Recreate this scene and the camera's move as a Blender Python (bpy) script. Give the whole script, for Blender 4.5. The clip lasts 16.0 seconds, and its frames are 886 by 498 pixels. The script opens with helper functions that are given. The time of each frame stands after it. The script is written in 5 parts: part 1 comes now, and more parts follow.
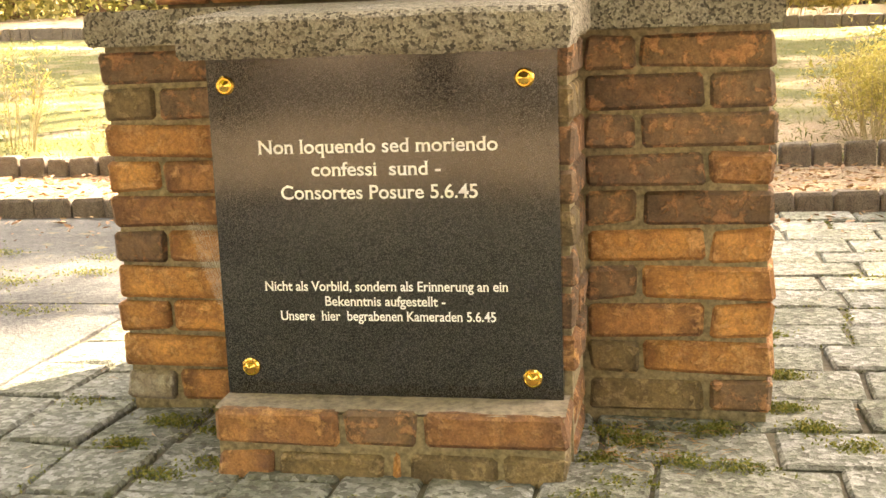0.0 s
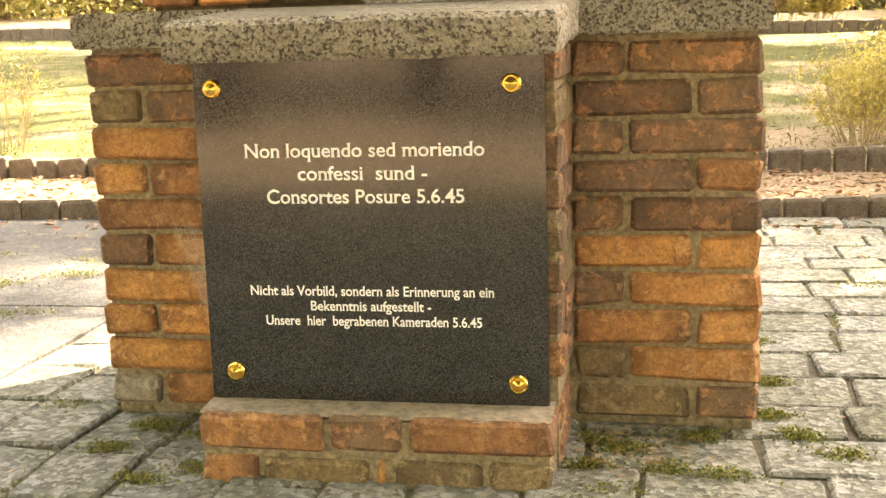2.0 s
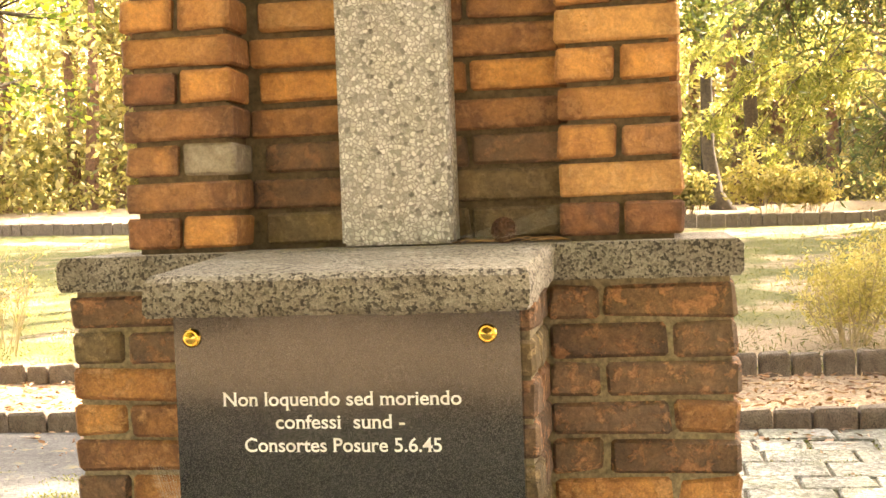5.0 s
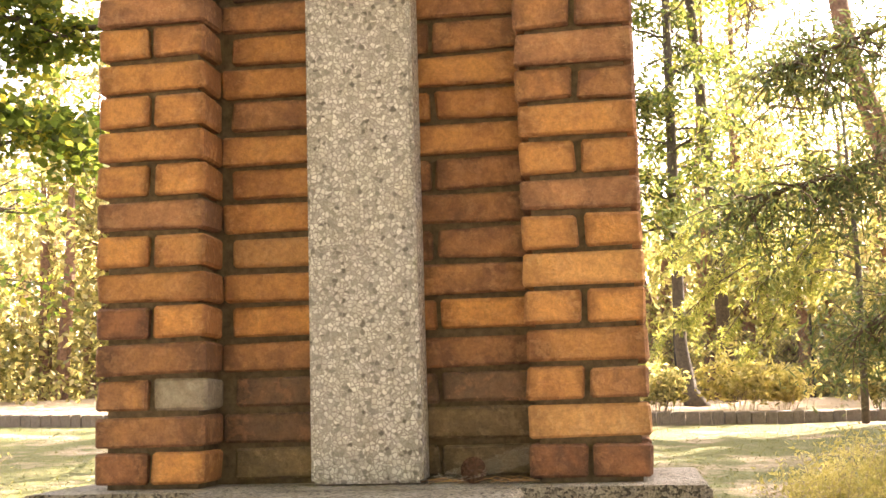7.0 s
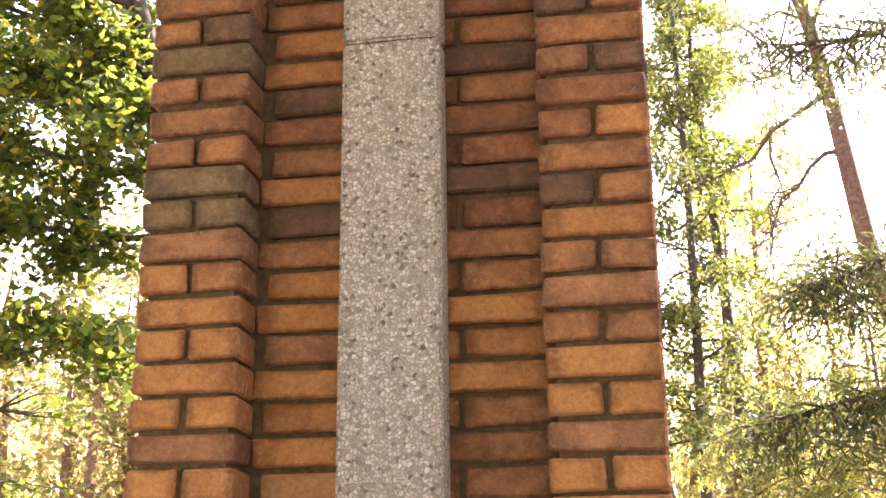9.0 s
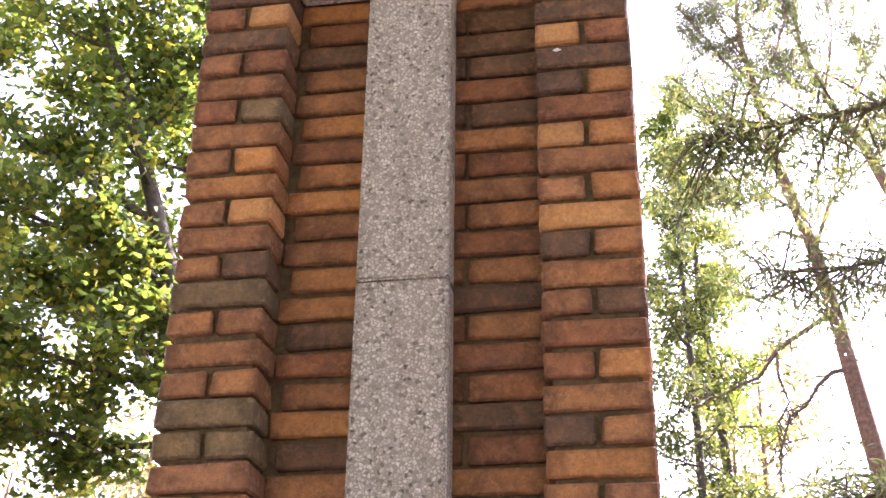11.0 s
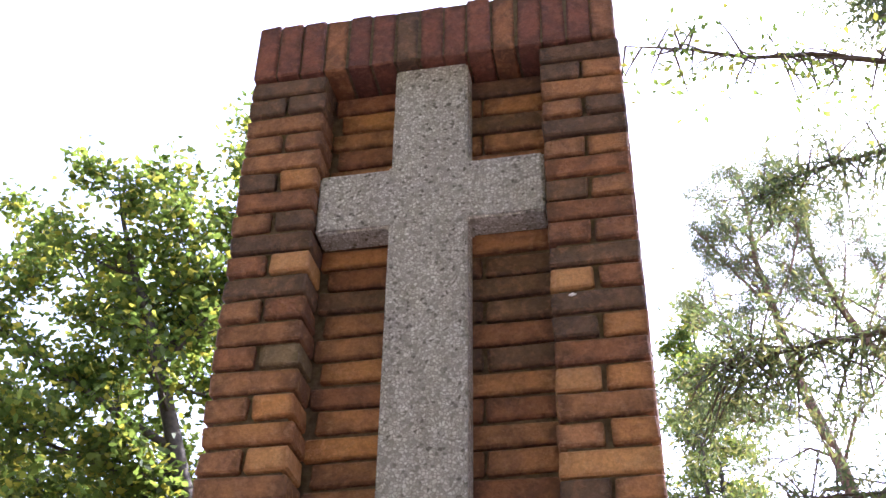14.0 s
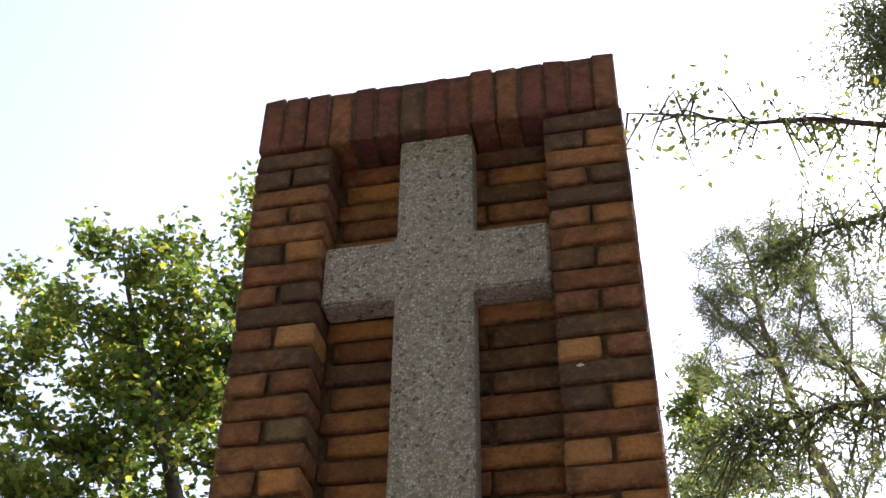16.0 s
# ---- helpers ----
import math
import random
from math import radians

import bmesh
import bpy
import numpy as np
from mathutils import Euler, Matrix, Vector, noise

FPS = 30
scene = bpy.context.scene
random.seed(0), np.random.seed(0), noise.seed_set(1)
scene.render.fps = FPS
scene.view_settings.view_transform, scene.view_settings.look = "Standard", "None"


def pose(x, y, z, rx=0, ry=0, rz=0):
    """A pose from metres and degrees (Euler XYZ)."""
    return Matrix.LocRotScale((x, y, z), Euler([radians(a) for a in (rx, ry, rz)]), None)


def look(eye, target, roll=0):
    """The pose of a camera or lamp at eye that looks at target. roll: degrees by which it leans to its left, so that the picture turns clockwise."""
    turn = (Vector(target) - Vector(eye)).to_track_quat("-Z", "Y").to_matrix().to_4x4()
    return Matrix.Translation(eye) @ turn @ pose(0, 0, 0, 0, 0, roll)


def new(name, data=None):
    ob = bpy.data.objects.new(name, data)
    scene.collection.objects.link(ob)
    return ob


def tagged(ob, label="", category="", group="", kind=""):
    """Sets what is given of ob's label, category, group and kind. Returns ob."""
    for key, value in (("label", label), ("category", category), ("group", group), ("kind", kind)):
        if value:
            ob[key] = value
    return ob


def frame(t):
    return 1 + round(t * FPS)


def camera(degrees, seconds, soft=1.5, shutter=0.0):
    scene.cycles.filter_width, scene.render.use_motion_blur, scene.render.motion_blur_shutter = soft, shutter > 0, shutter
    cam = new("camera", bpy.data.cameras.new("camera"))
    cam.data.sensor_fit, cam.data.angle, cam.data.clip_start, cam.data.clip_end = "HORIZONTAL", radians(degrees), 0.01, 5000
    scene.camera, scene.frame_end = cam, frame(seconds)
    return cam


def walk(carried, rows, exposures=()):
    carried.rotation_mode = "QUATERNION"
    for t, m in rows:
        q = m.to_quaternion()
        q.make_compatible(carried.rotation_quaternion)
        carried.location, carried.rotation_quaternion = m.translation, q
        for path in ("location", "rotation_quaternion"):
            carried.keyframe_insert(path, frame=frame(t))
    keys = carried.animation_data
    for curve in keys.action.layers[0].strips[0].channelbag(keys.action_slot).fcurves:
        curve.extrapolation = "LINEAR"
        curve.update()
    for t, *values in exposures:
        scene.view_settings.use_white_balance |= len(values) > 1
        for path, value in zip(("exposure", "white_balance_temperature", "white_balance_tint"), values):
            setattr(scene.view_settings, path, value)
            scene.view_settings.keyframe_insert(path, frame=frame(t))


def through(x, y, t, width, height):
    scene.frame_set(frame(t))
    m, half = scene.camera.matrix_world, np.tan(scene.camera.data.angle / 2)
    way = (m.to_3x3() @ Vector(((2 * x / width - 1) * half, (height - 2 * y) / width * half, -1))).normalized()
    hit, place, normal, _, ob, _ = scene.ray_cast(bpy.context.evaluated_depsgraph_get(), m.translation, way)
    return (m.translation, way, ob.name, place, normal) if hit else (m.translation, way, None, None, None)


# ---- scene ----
cam = camera(40.4, 16.0)

PATH = [
    (0, (0.493, -2.416, 0.829), (0.11, -0.488, 0.46), -2.2),
    (0.5, (0.5, -2.411, 0.829), (0.123, -0.483, 0.455), -2.3),
    (1, (0.5, -2.412, 0.83), (0.123, -0.483, 0.46), -2.3),
    (1.5, (0.501, -2.412, 0.828), (0.128, -0.481, 0.465), -2.0),
    (2, (0.5, -2.408, 0.832), (0.132, -0.477, 0.467), -1.8),
    (2.5, (0.504, -2.405, 0.837), (0.139, -0.473, 0.47), -1.5),
    (3, (0.502, -2.405, 0.834), (0.13, -0.473, 0.478), -1.5),
    (3.5, (0.501, -2.402, 0.851), (0.126, -0.468, 0.501), -1.6),
    (4, (0.507, -2.409, 0.889), (0.147, -0.454, 0.66), -1.4),
    (4.2, (0.52, -2.406, 0.904), (0.164, -0.447, 0.714), -1.7),
    (6.3, (0.549, -2.409, 1.001), (0.199, -0.444, 1.119), -2.1),
    (6.5, (0.552, -2.411, 1.015), (0.211, -0.445, 1.159), -2.3),
    (7, (0.556, -2.433, 1.047), (0.25, -0.472, 1.296), -1.6),
    (7.5, (0.554, -2.445, 1.066), (0.252, -0.497, 1.404), -0.9),
    (8, (0.551, -2.449, 1.086), (0.234, -0.517, 1.496), -0.3),
    (8.5, (0.552, -2.46, 1.101), (0.23, -0.546, 1.586), -0.4),
    (9, (0.557, -2.477, 1.113), (0.227, -0.592, 1.693), -0.5),
    (9.5, (0.56, -2.486, 1.129), (0.229, -0.626, 1.785), 0.1),
    (10, (0.567, -2.505, 1.151), (0.242, -0.679, 1.897), 0.8),
    (10.2, (0.568, -2.519, 1.154), (0.243, -0.707, 1.936), 1.0),
    (12.3, (0.584, -2.593, 1.186), (0.269, -0.903, 2.208), 0.4),
    (12.5, (0.585, -2.594, 1.195), (0.272, -0.914, 2.234), 0.5),
    (13, (0.584, -2.595, 1.202), (0.268, -0.943, 2.285), 0.8),
    (13.5, (0.584, -2.595, 1.215), (0.265, -0.982, 2.353), 1.0),
    (14, (0.584, -2.603, 1.226), (0.261, -1.034, 2.424), 1.0),
    (14.5, (0.585, -2.606, 1.235), (0.261, -1.068, 2.472), 0.8),
    (15, (0.584, -2.606, 1.246), (0.263, -1.093, 2.514), 0.8),
    (15.5, (0.583, -2.606, 1.249), (0.263, -1.108, 2.535), 0.8),
    (16, (0.58, -2.603, 1.246), (0.262, -1.102, 2.529), 0.6),
]
EXPOSURES = [(0.0, 3.57, 8700, 15), (4.2, 3.66, 8600, 16), (7.0, 3.34, 7400, 23), (9.0, 3.14, 6600, 33), (12.5, 2.74, 5350, 36), (14.0, 2.42, 5250, 30), (15.0, 1.9, 5300, 25), (16.0, 1.42, 5600, 19)]
walk(cam, [(t, look(eye, target, roll)) for t, eye, target, roll in PATH], EXPOSURES)

# ---- light ----
SUN_EL, SUN_AZ = 40.0, 41.0          # height, and turn from +y towards +x
world = bpy.data.worlds.new("daylight")
scene.world = world
world.use_nodes = True
sky = world.node_tree.nodes.new("ShaderNodeTexSky")
sky.sky_type, sky.sun_disc = "NISHITA", False
sky.sun_elevation, sky.sun_rotation = radians(SUN_EL), radians(SUN_AZ)
sky.air_density, sky.dust_density, sky.ozone_density = 1.0, 3.0, 0.2
pale = world.node_tree.nodes.new("ShaderNodeHueSaturation")     # thin high haze
pale.inputs["Saturation"].default_value = 0.45
world.node_tree.links.new(sky.outputs[0], pale.inputs["Color"])
world.node_tree.links.new(pale.outputs[0], world.node_tree.nodes["Background"].inputs[0])
world.node_tree.nodes["Background"].inputs[1].default_value = 0.15
sun = new("sun", bpy.data.lights.new("sun", "SUN"))
sun.data.energy, sun.data.angle, sun.data.color = 4.5, radians(0.55), (1.0, 0.93, 0.8)
to_sun = Vector((math.sin(radians(SUN_AZ)) * math.cos(radians(SUN_EL)), math.cos(radians(SUN_AZ)) * math.cos(radians(SUN_EL)), math.sin(radians(SUN_EL))))
sun.matrix_world = look(to_sun * 50, (0, 0, 0))

# ---- materials ----


def material(name, rough=0.8, metal=0.0):
    m = bpy.data.materials.new(name)
    m.use_nodes = True
    b = m.node_tree.nodes["Principled BSDF"]
    b.inputs["Roughness"].default_value, b.inputs["Metallic"].default_value = rough, metal
    return m, m.node_tree, b


def node(nt, kind, **values):
    n = nt.nodes.new(kind)
    for key, value in values.items():
        n.inputs[key].default_value = value
    return n


def ramp(nt, source, *stops):
    r = nt.nodes.new("ShaderNodeValToRGB")
    els = r.color_ramp.elements
    while len(els) < len(stops):
        els.new(0.5)
    for e, (p, c) in zip(els, stops):
        e.position, e.color = p, (*c, 1) if len(c) == 3 else c
    nt.links.new(source, r.inputs[0])
    return r.outputs[0]


def mix(nt, fac, a, b, how="MIX"):
    m = nt.nodes.new("ShaderNodeMix")
    m.data_type, m.blend_type = "RGBA", how
    for slot, v in ((0, fac), (6, a), (7, b)):
        if isinstance(v, (int, float)):
            m.inputs[slot].default_value = v
        elif isinstance(v, tuple):
            m.inputs[slot].default_value = (*v, 1)
        else:
            nt.links.new(v, m.inputs[slot])
    return m.outputs[2]


def place(nt, random_shift=True):
    """Object coordinates in metres, shifted for each object."""
    tc = nt.nodes.new("ShaderNodeTexCoord")
    if not random_shift:
        return tc.outputs["Object"]
    info = nt.nodes.new("ShaderNodeObjectInfo")
    mul = nt.nodes.new("ShaderNodeMath")
    mul.operation = "MULTIPLY"
    mul.inputs[1].default_value = 37.0
    nt.links.new(info.outputs["Random"], mul.inputs[0])
    add = nt.nodes.new("ShaderNodeVectorMath")
    nt.links.new(tc.outputs["Object"], add.inputs[0])
    nt.links.new(mul.outputs[0], add.inputs[1])
    return add.outputs[0]


def noise_of(nt, vec, scale, detail=4.0, rough=0.6, distortion=0.0):
    n = node(nt, "ShaderNodeTexNoise", Scale=scale, Detail=detail, Roughness=rough, Distortion=distortion)
    nt.links.new(vec, n.inputs["Vector"])
    return n.outputs[0]


def bump(nt, b, height, strength, distance):
    n = node(nt, "ShaderNodeBump", Strength=strength, Distance=distance)
    nt.links.new(height, n.inputs["Height"])
    nt.links.new(n.outputs[0], b.inputs["Normal"])


def brick_material(name, face, burnt, pale, cover=0.5, rims=0.75, worn=0.3):
    """Fired clay: a face colour with burnt patches, pale scuffs and fine pores."""
    m, nt, b = material(name, 0.82)
    v = place(nt)
    info = nt.nodes.new("ShaderNodeObjectInfo")
    patch = ramp(nt, noise_of(nt, v, 13, 5, 0.62, 0.6), (cover - 0.12, (0, 0, 0)), (cover + 0.14, (1, 1, 1)))
    scuff = ramp(nt, noise_of(nt, v, 31, 5, 0.7, 0.3), (0.52, (0, 0, 0)), (0.60, (1, 1, 1)))
    grain = noise_of(nt, v, 230, 4, 0.8)
    mottle = noise_of(nt, v, 85, 4, 0.75, 0.4)
    gen = nt.nodes.new("ShaderNodeTexCoord")
    axes = nt.nodes.new("ShaderNodeSeparateXYZ")
    nt.links.new(gen.outputs["Generated"], axes.inputs[0])
    off = []
    for k, gain in ((0, 2.0), (2, 1.75)):
        sub = nt.nodes.new("ShaderNodeMath")
        sub.operation = "SUBTRACT"
        sub.inputs[1].default_value = 0.5
        nt.links.new(axes.outputs[k], sub.inputs[0])
        ab = nt.nodes.new("ShaderNodeMath")
        ab.operation = "ABSOLUTE"
        nt.links.new(sub.outputs[0], ab.inputs[0])
        sc = nt.nodes.new("ShaderNodeMath")
        sc.operation = "MULTIPLY"
        sc.inputs[1].default_value = gain
        nt.links.new(ab.outputs[0], sc.inputs[0])
        off.append(sc)
    top = nt.nodes.new("ShaderNodeMath")
    top.operation = "MAXIMUM"
    nt.links.new(off[0].outputs[0], top.inputs[0])
    nt.links.new(off[1].outputs[0], top.inputs[1])
    wav = nt.nodes.new("ShaderNodeMath")
    wav.operation = "ADD"
    nt.links.new(top.outputs[0], wav.inputs[0])
    nt.links.new(noise_of(nt, v, 17, 5, 0.68, 0.6), wav.inputs[1])
    rim = ramp(nt, wav.outputs[0], (1.02 / 2, (0, 0, 0)), (1.42 / 2, (rims, rims, rims)))
    rim_scale = nt.nodes.new("ShaderNodeMath")
    rim_scale.operation = "MULTIPLY"
    rim_scale.inputs[1].default_value = 0.5
    nt.links.new(wav.outputs[0], rim_scale.inputs[0])
    nt.links.new(rim_scale.outputs[0], rim.node.inputs[0])
    c = mix(nt, patch, face, burnt)
    c = mix(nt, rim, c, tuple(k * 0.6 for k in burnt))
    half = nt.nodes.new("ShaderNodeMath")
    half.operation = "MULTIPLY"
    half.inputs[1].default_value = 0.2 + 0.55 * worn
    nt.links.new(scuff, half.inputs[0])
    c = mix(nt, half.outputs[0], c, pale)
    c = mix(nt, 0.15 + 0.4 * worn, c, ramp(nt, grain, (0.36, (0.55, 0.53, 0.5)), (0.64, (1.3, 1.28, 1.22))), "MULTIPLY")
    c = mix(nt, 0.45 + 0.3 * worn, c, ramp(nt, mottle, (0.36, (0.62, 0.58, 0.56)), (0.62, (1.18, 1.18, 1.15))), "MULTIPLY")
    c = mix(nt, 0.8, c, ramp(nt, info.outputs["Random"], (0, (0.78, 0.76, 0.78)), (0.5, (1, 1, 1)), (1, (1.2, 1.16, 1.05))), "MULTIPLY")
    nt.links.new(c, b.inputs["Base Color"])
    h = nt.nodes.new("ShaderNodeMath")
    nt.links.new(noise_of(nt, v, 70, 6, 0.7), h.inputs[0])
    nt.links.new(half.outputs[0], h.inputs[1])
    bump(nt, b, h.outputs[0], 0.8, 0.006)
    return m


TONES = {
    "o": ("brick_orange", (0.60, 0.30, 0.108), (0.40, 0.18, 0.075), (0.64, 0.36, 0.17), 0.58, 0.85),
    "b": ("brick_brown", (0.47, 0.232, 0.098), (0.25, 0.125, 0.07), (0.56, 0.31, 0.15), 0.52, 0.8),
    "r": ("brick_red", (0.37, 0.165, 0.078), (0.20, 0.10, 0.062), (0.52, 0.25, 0.12), 0.52, 0.75),
    "d": ("brick_dark", (0.215, 0.125, 0.075), (0.125, 0.083, 0.06), (0.40, 0.20, 0.11), 0.5, 0.75),
    "g": ("brick_weathered", (0.28, 0.20, 0.105), (0.175, 0.13, 0.075), (0.40, 0.30, 0.18), 0.5, 0.75),
    "y": ("brick_buff", (0.62, 0.34, 0.14), (0.46, 0.235, 0.10), (0.66, 0.42, 0.22), 0.64, 0.6),
    "p": ("brick_pale", (0.52, 0.265, 0.13), (0.29, 0.145, 0.08), (0.60, 0.36, 0.20), 0.52, 0.8),
    "w": ("brick_limed", (0.42, 0.37, 0.29), (0.30, 0.25, 0.19), (0.50, 0.46, 0.38), 0.55, 0.75),
    "m": ("brick_muddy", (0.29, 0.17, 0.10), (0.185, 0.125, 0.085), (0.52, 0.27, 0.15), 0.5, 0.75),
    "s": ("brick_soldier", (0.31, 0.115, 0.075), (0.19, 0.082, 0.065), (0.40, 0.17, 0.10), 0.5, 0.75),
}
BRICK = {key: brick_material(*tone, worn=0.25) for key, tone in TONES.items()}
BRICK_OLD = {key: brick_material(tone[0] + "_eroded", *tone[1:], worn=1.0) for key, tone in TONES.items()}     # the damp base


def stone_material(name, dark, mid, light, cell, rough=0.75, stain=(0.55, 0.53, 0.45), relief=0.5, moss=None, contrast=(0.2, 0.45, 0.8), blur=1.3):
    """Granite or washed concrete: grains in three tones, stains, fine relief."""
    m, nt, b = material(name, rough)
    v = place(nt)
    vo = node(nt, "ShaderNodeTexVoronoi", Scale=cell, Randomness=1.0)
    warp = node(nt, "ShaderNodeTexNoise", Scale=cell * 1.3, Detail=3.0)
    nt.links.new(v, warp.inputs["Vector"])
    push = nt.nodes.new("ShaderNodeVectorMath")
    push.operation = "MULTIPLY_ADD"
    push.inputs[1].default_value = (blur / cell,) * 3
    nt.links.new(warp.outputs["Color"], push.inputs[0])
    nt.links.new(v, push.inputs[2])
    nt.links.new(push.outputs[0], vo.inputs["Vector"])
    sep = nt.nodes.new("ShaderNodeSeparateColor")
    nt.links.new(vo.outputs["Color"], sep.inputs[0])
    c = ramp(nt, sep.outputs[0], (contrast[0], dark), (contrast[1], mid), (contrast[2], light))
    fine = noise_of(nt, v, cell * 2.2, 4, 0.7)
    c = mix(nt, 0.5, c, ramp(nt, fine, (0.38, (0.55, 0.55, 0.55)), (0.62, (1.25, 1.25, 1.25))), "MULTIPLY")
    big = noise_of(nt, v, 4.5, 6, 0.65)
    c = mix(nt, 0.8, c, ramp(nt, big, (0.35, stain), (0.6, (1, 1, 1))), "MULTIPLY")
    if moss:
        c = mix(nt, ramp(nt, noise_of(nt, v, 9, 6, 0.7), (0.58, (0, 0, 0)), (0.7, (0.75, 0.75, 0.75))), c, moss)
    nt.links.new(c, b.inputs["Base Color"])
    h = nt.nodes.new("ShaderNodeMath")
    nt.links.new(fine, h.inputs[0])
    nt.links.new(vo.outputs["Distance"], h.inputs[1])
    bump(nt, b, h.outputs[0], relief, 0.004)
    return m


def pebble_material(name, cell):
    """Washed concrete: pale chips of uneven size set in a grey matrix, with faint streaks."""
    m, nt, b = material(name, 0.85)
    v = place(nt, False)
    warp = node(nt, "ShaderNodeTexNoise", Scale=cell * 0.8, Detail=2.0)
    nt.links.new(v, warp.inputs["Vector"])
    push = nt.nodes.new("ShaderNodeVectorMath")
    push.operation = "MULTIPLY_ADD"
    push.inputs[1].default_value = (1.1 / cell,) * 3
    nt.links.new(warp.outputs["Color"], push.inputs[0])
    nt.links.new(v, push.inputs[2])
    chips = node(nt, "ShaderNodeTexVoronoi", Scale=cell)
    edge = node(nt, "ShaderNodeTexVoronoi", Scale=cell)
    edge.feature = "DISTANCE_TO_EDGE"
    for n in (chips, edge):
        nt.links.new(push.outputs[0], n.inputs["Vector"])
    sep = nt.nodes.new("ShaderNodeSeparateColor")
    nt.links.new(chips.outputs["Color"], sep.inputs[0])
    chip = ramp(nt, sep.outputs[0], (0.0, (0.17, 0.16, 0.145)), (0.12, (0.46, 0.44, 0.41)), (0.5, (0.70, 0.68, 0.65)), (0.75, (0.78, 0.765, 0.74)), (1.0, (0.92, 0.91, 0.89)))
    rim = ramp(nt, edge.outputs["Distance"], (0.02, (0, 0, 0)), (0.16, (1, 1, 1)))
    c = mix(nt, rim, (0.42, 0.40, 0.365), chip)
    c = mix(nt, 0.5, c, ramp(nt, noise_of(nt, v, cell * 3, 3, 0.7), (0.36, (0.7, 0.7, 0.7)), (0.62, (1.2, 1.2, 1.2))), "MULTIPLY")
    tall = nt.nodes.new("ShaderNodeMapping")
    tall.inputs["Scale"].default_value = (1.0, 1.0, 0.12)
    nt.links.new(v, tall.inputs[0])
    c = mix(nt, 0.6, c, ramp(nt, noise_of(nt, tall.outputs[0], 16, 4, 0.6), (0.36, (0.8, 0.78, 0.74)), (0.56, (1, 1, 1))), "MULTIPLY")
    nt.links.new(c, b.inputs["Base Color"])
    bump(nt, b, rim, 0.9, 0.003)
    return m


CONCRETE = pebble_material("washed_concrete", 105)
GRANITE = stone_material("granite_slab", (0.095, 0.082, 0.065), (0.34, 0.30, 0.235), (0.50, 0.45, 0.365), 215, 0.85, (0.5, 0.47, 0.41), 1.0, contrast=(0.12, 0.4, 0.9))
SETT = stone_material("granite_sett", (0.10, 0.10, 0.082), (0.175, 0.177, 0.155), (0.32, 0.32, 0.30), 75, 0.8, (0.5, 0.53, 0.38), 1.0, (0.085, 0.10, 0.032), contrast=(0.1, 0.5, 0.95))
KERB = stone_material("kerb_stone", (0.09, 0.07, 0.055), (0.19, 0.15, 0.115), (0.30, 0.245, 0.19), 90, 0.85, (0.6, 0.55, 0.5), 0.8)
# Dark base and sandy, mossy patches also carry the path's shade and sun dapples.
PATH_STONE = stone_material("path_surface", (0.05, 0.05, 0.052), (0.072, 0.073, 0.076), (0.11, 0.109, 0.106), 110, 0.85, (0.6, 0.58, 0.55), 0.6, (0.24, 0.19, 0.085))


def plain(name, colour, rough=0.8, metal=0.0, vary=0.25, scale=40, relief=0.3):
    m, nt, b = material(name, rough, metal)
    v = place(nt)
    n = noise_of(nt, v, scale, 5, 0.65)
    lo, hi = tuple(k * (1 - vary) for k in colour), tuple(min(1, k * (1 + vary)) for k in colour)
    nt.links.new(ramp(nt, n, (0.3, lo), (0.7, hi)), b.inputs["Base Color"])
    bump(nt, b, n, relief, 0.003)
    return m


MORTAR = plain("mortar", (0.26, 0.21, 0.13), 0.95, 0, 0.55, 75, 1.0)
# Dark mortar; the shadow inside the raked joints is put into its colour.
MORTAR_DARK = plain("joint_shade_mortar", (0.14, 0.106, 0.063), 0.95, 0, 0.4, 60, 0.8)
MORTAR_PALE = plain("pale_mortar", (0.255, 0.205, 0.155), 0.95, 0, 0.45, 60, 1.0)
JOINT = plain("joint_sand", (0.075, 0.065, 0.043), 0.98, 0, 0.5, 45, 1.0)
BRASS = plain("polished_brass", (0.80, 0.52, 0.13), 0.18, 1.0, 0.06, 30, 0.02)
WHITE = plain("white_lettering", (0.90, 0.90, 0.89), 0.6, 0, 0.05)
BARK_PINE = plain("pine_bark", (0.17, 0.095, 0.06), 0.95, 0, 0.5, 14, 1.0)
BARK_GREY = plain("grey_bark", (0.075, 0.06, 0.043), 0.95, 0, 0.45, 18, 1.0)
# Pale shrub stems, with sunlight put into the colour.
STRAW = plain("sunlit_pale_stem", (0.36, 0.29, 0.16), 0.9, 0, 0.3, 30)
TWIG = plain("twig_bark", (0.11, 0.075, 0.05), 0.95, 0, 0.3, 30)
CONE = plain("cone_scales", (0.12, 0.06, 0.035), 0.8, 0, 0.4, 90)
NEEDLE = plain("dry_needles", (0.34, 0.20, 0.09), 0.9, 0, 0.3, 60)
IRON = plain("dark_iron", (0.035, 0.035, 0.03), 0.6, 0.6, 0.2)
WIRE = plain("zinc_wire", (0.16, 0.16, 0.14), 0.5, 0.7, 0.2)
SILK = plain("spider_silk", (0.55, 0.52, 0.45), 0.7, 0, 0.1)


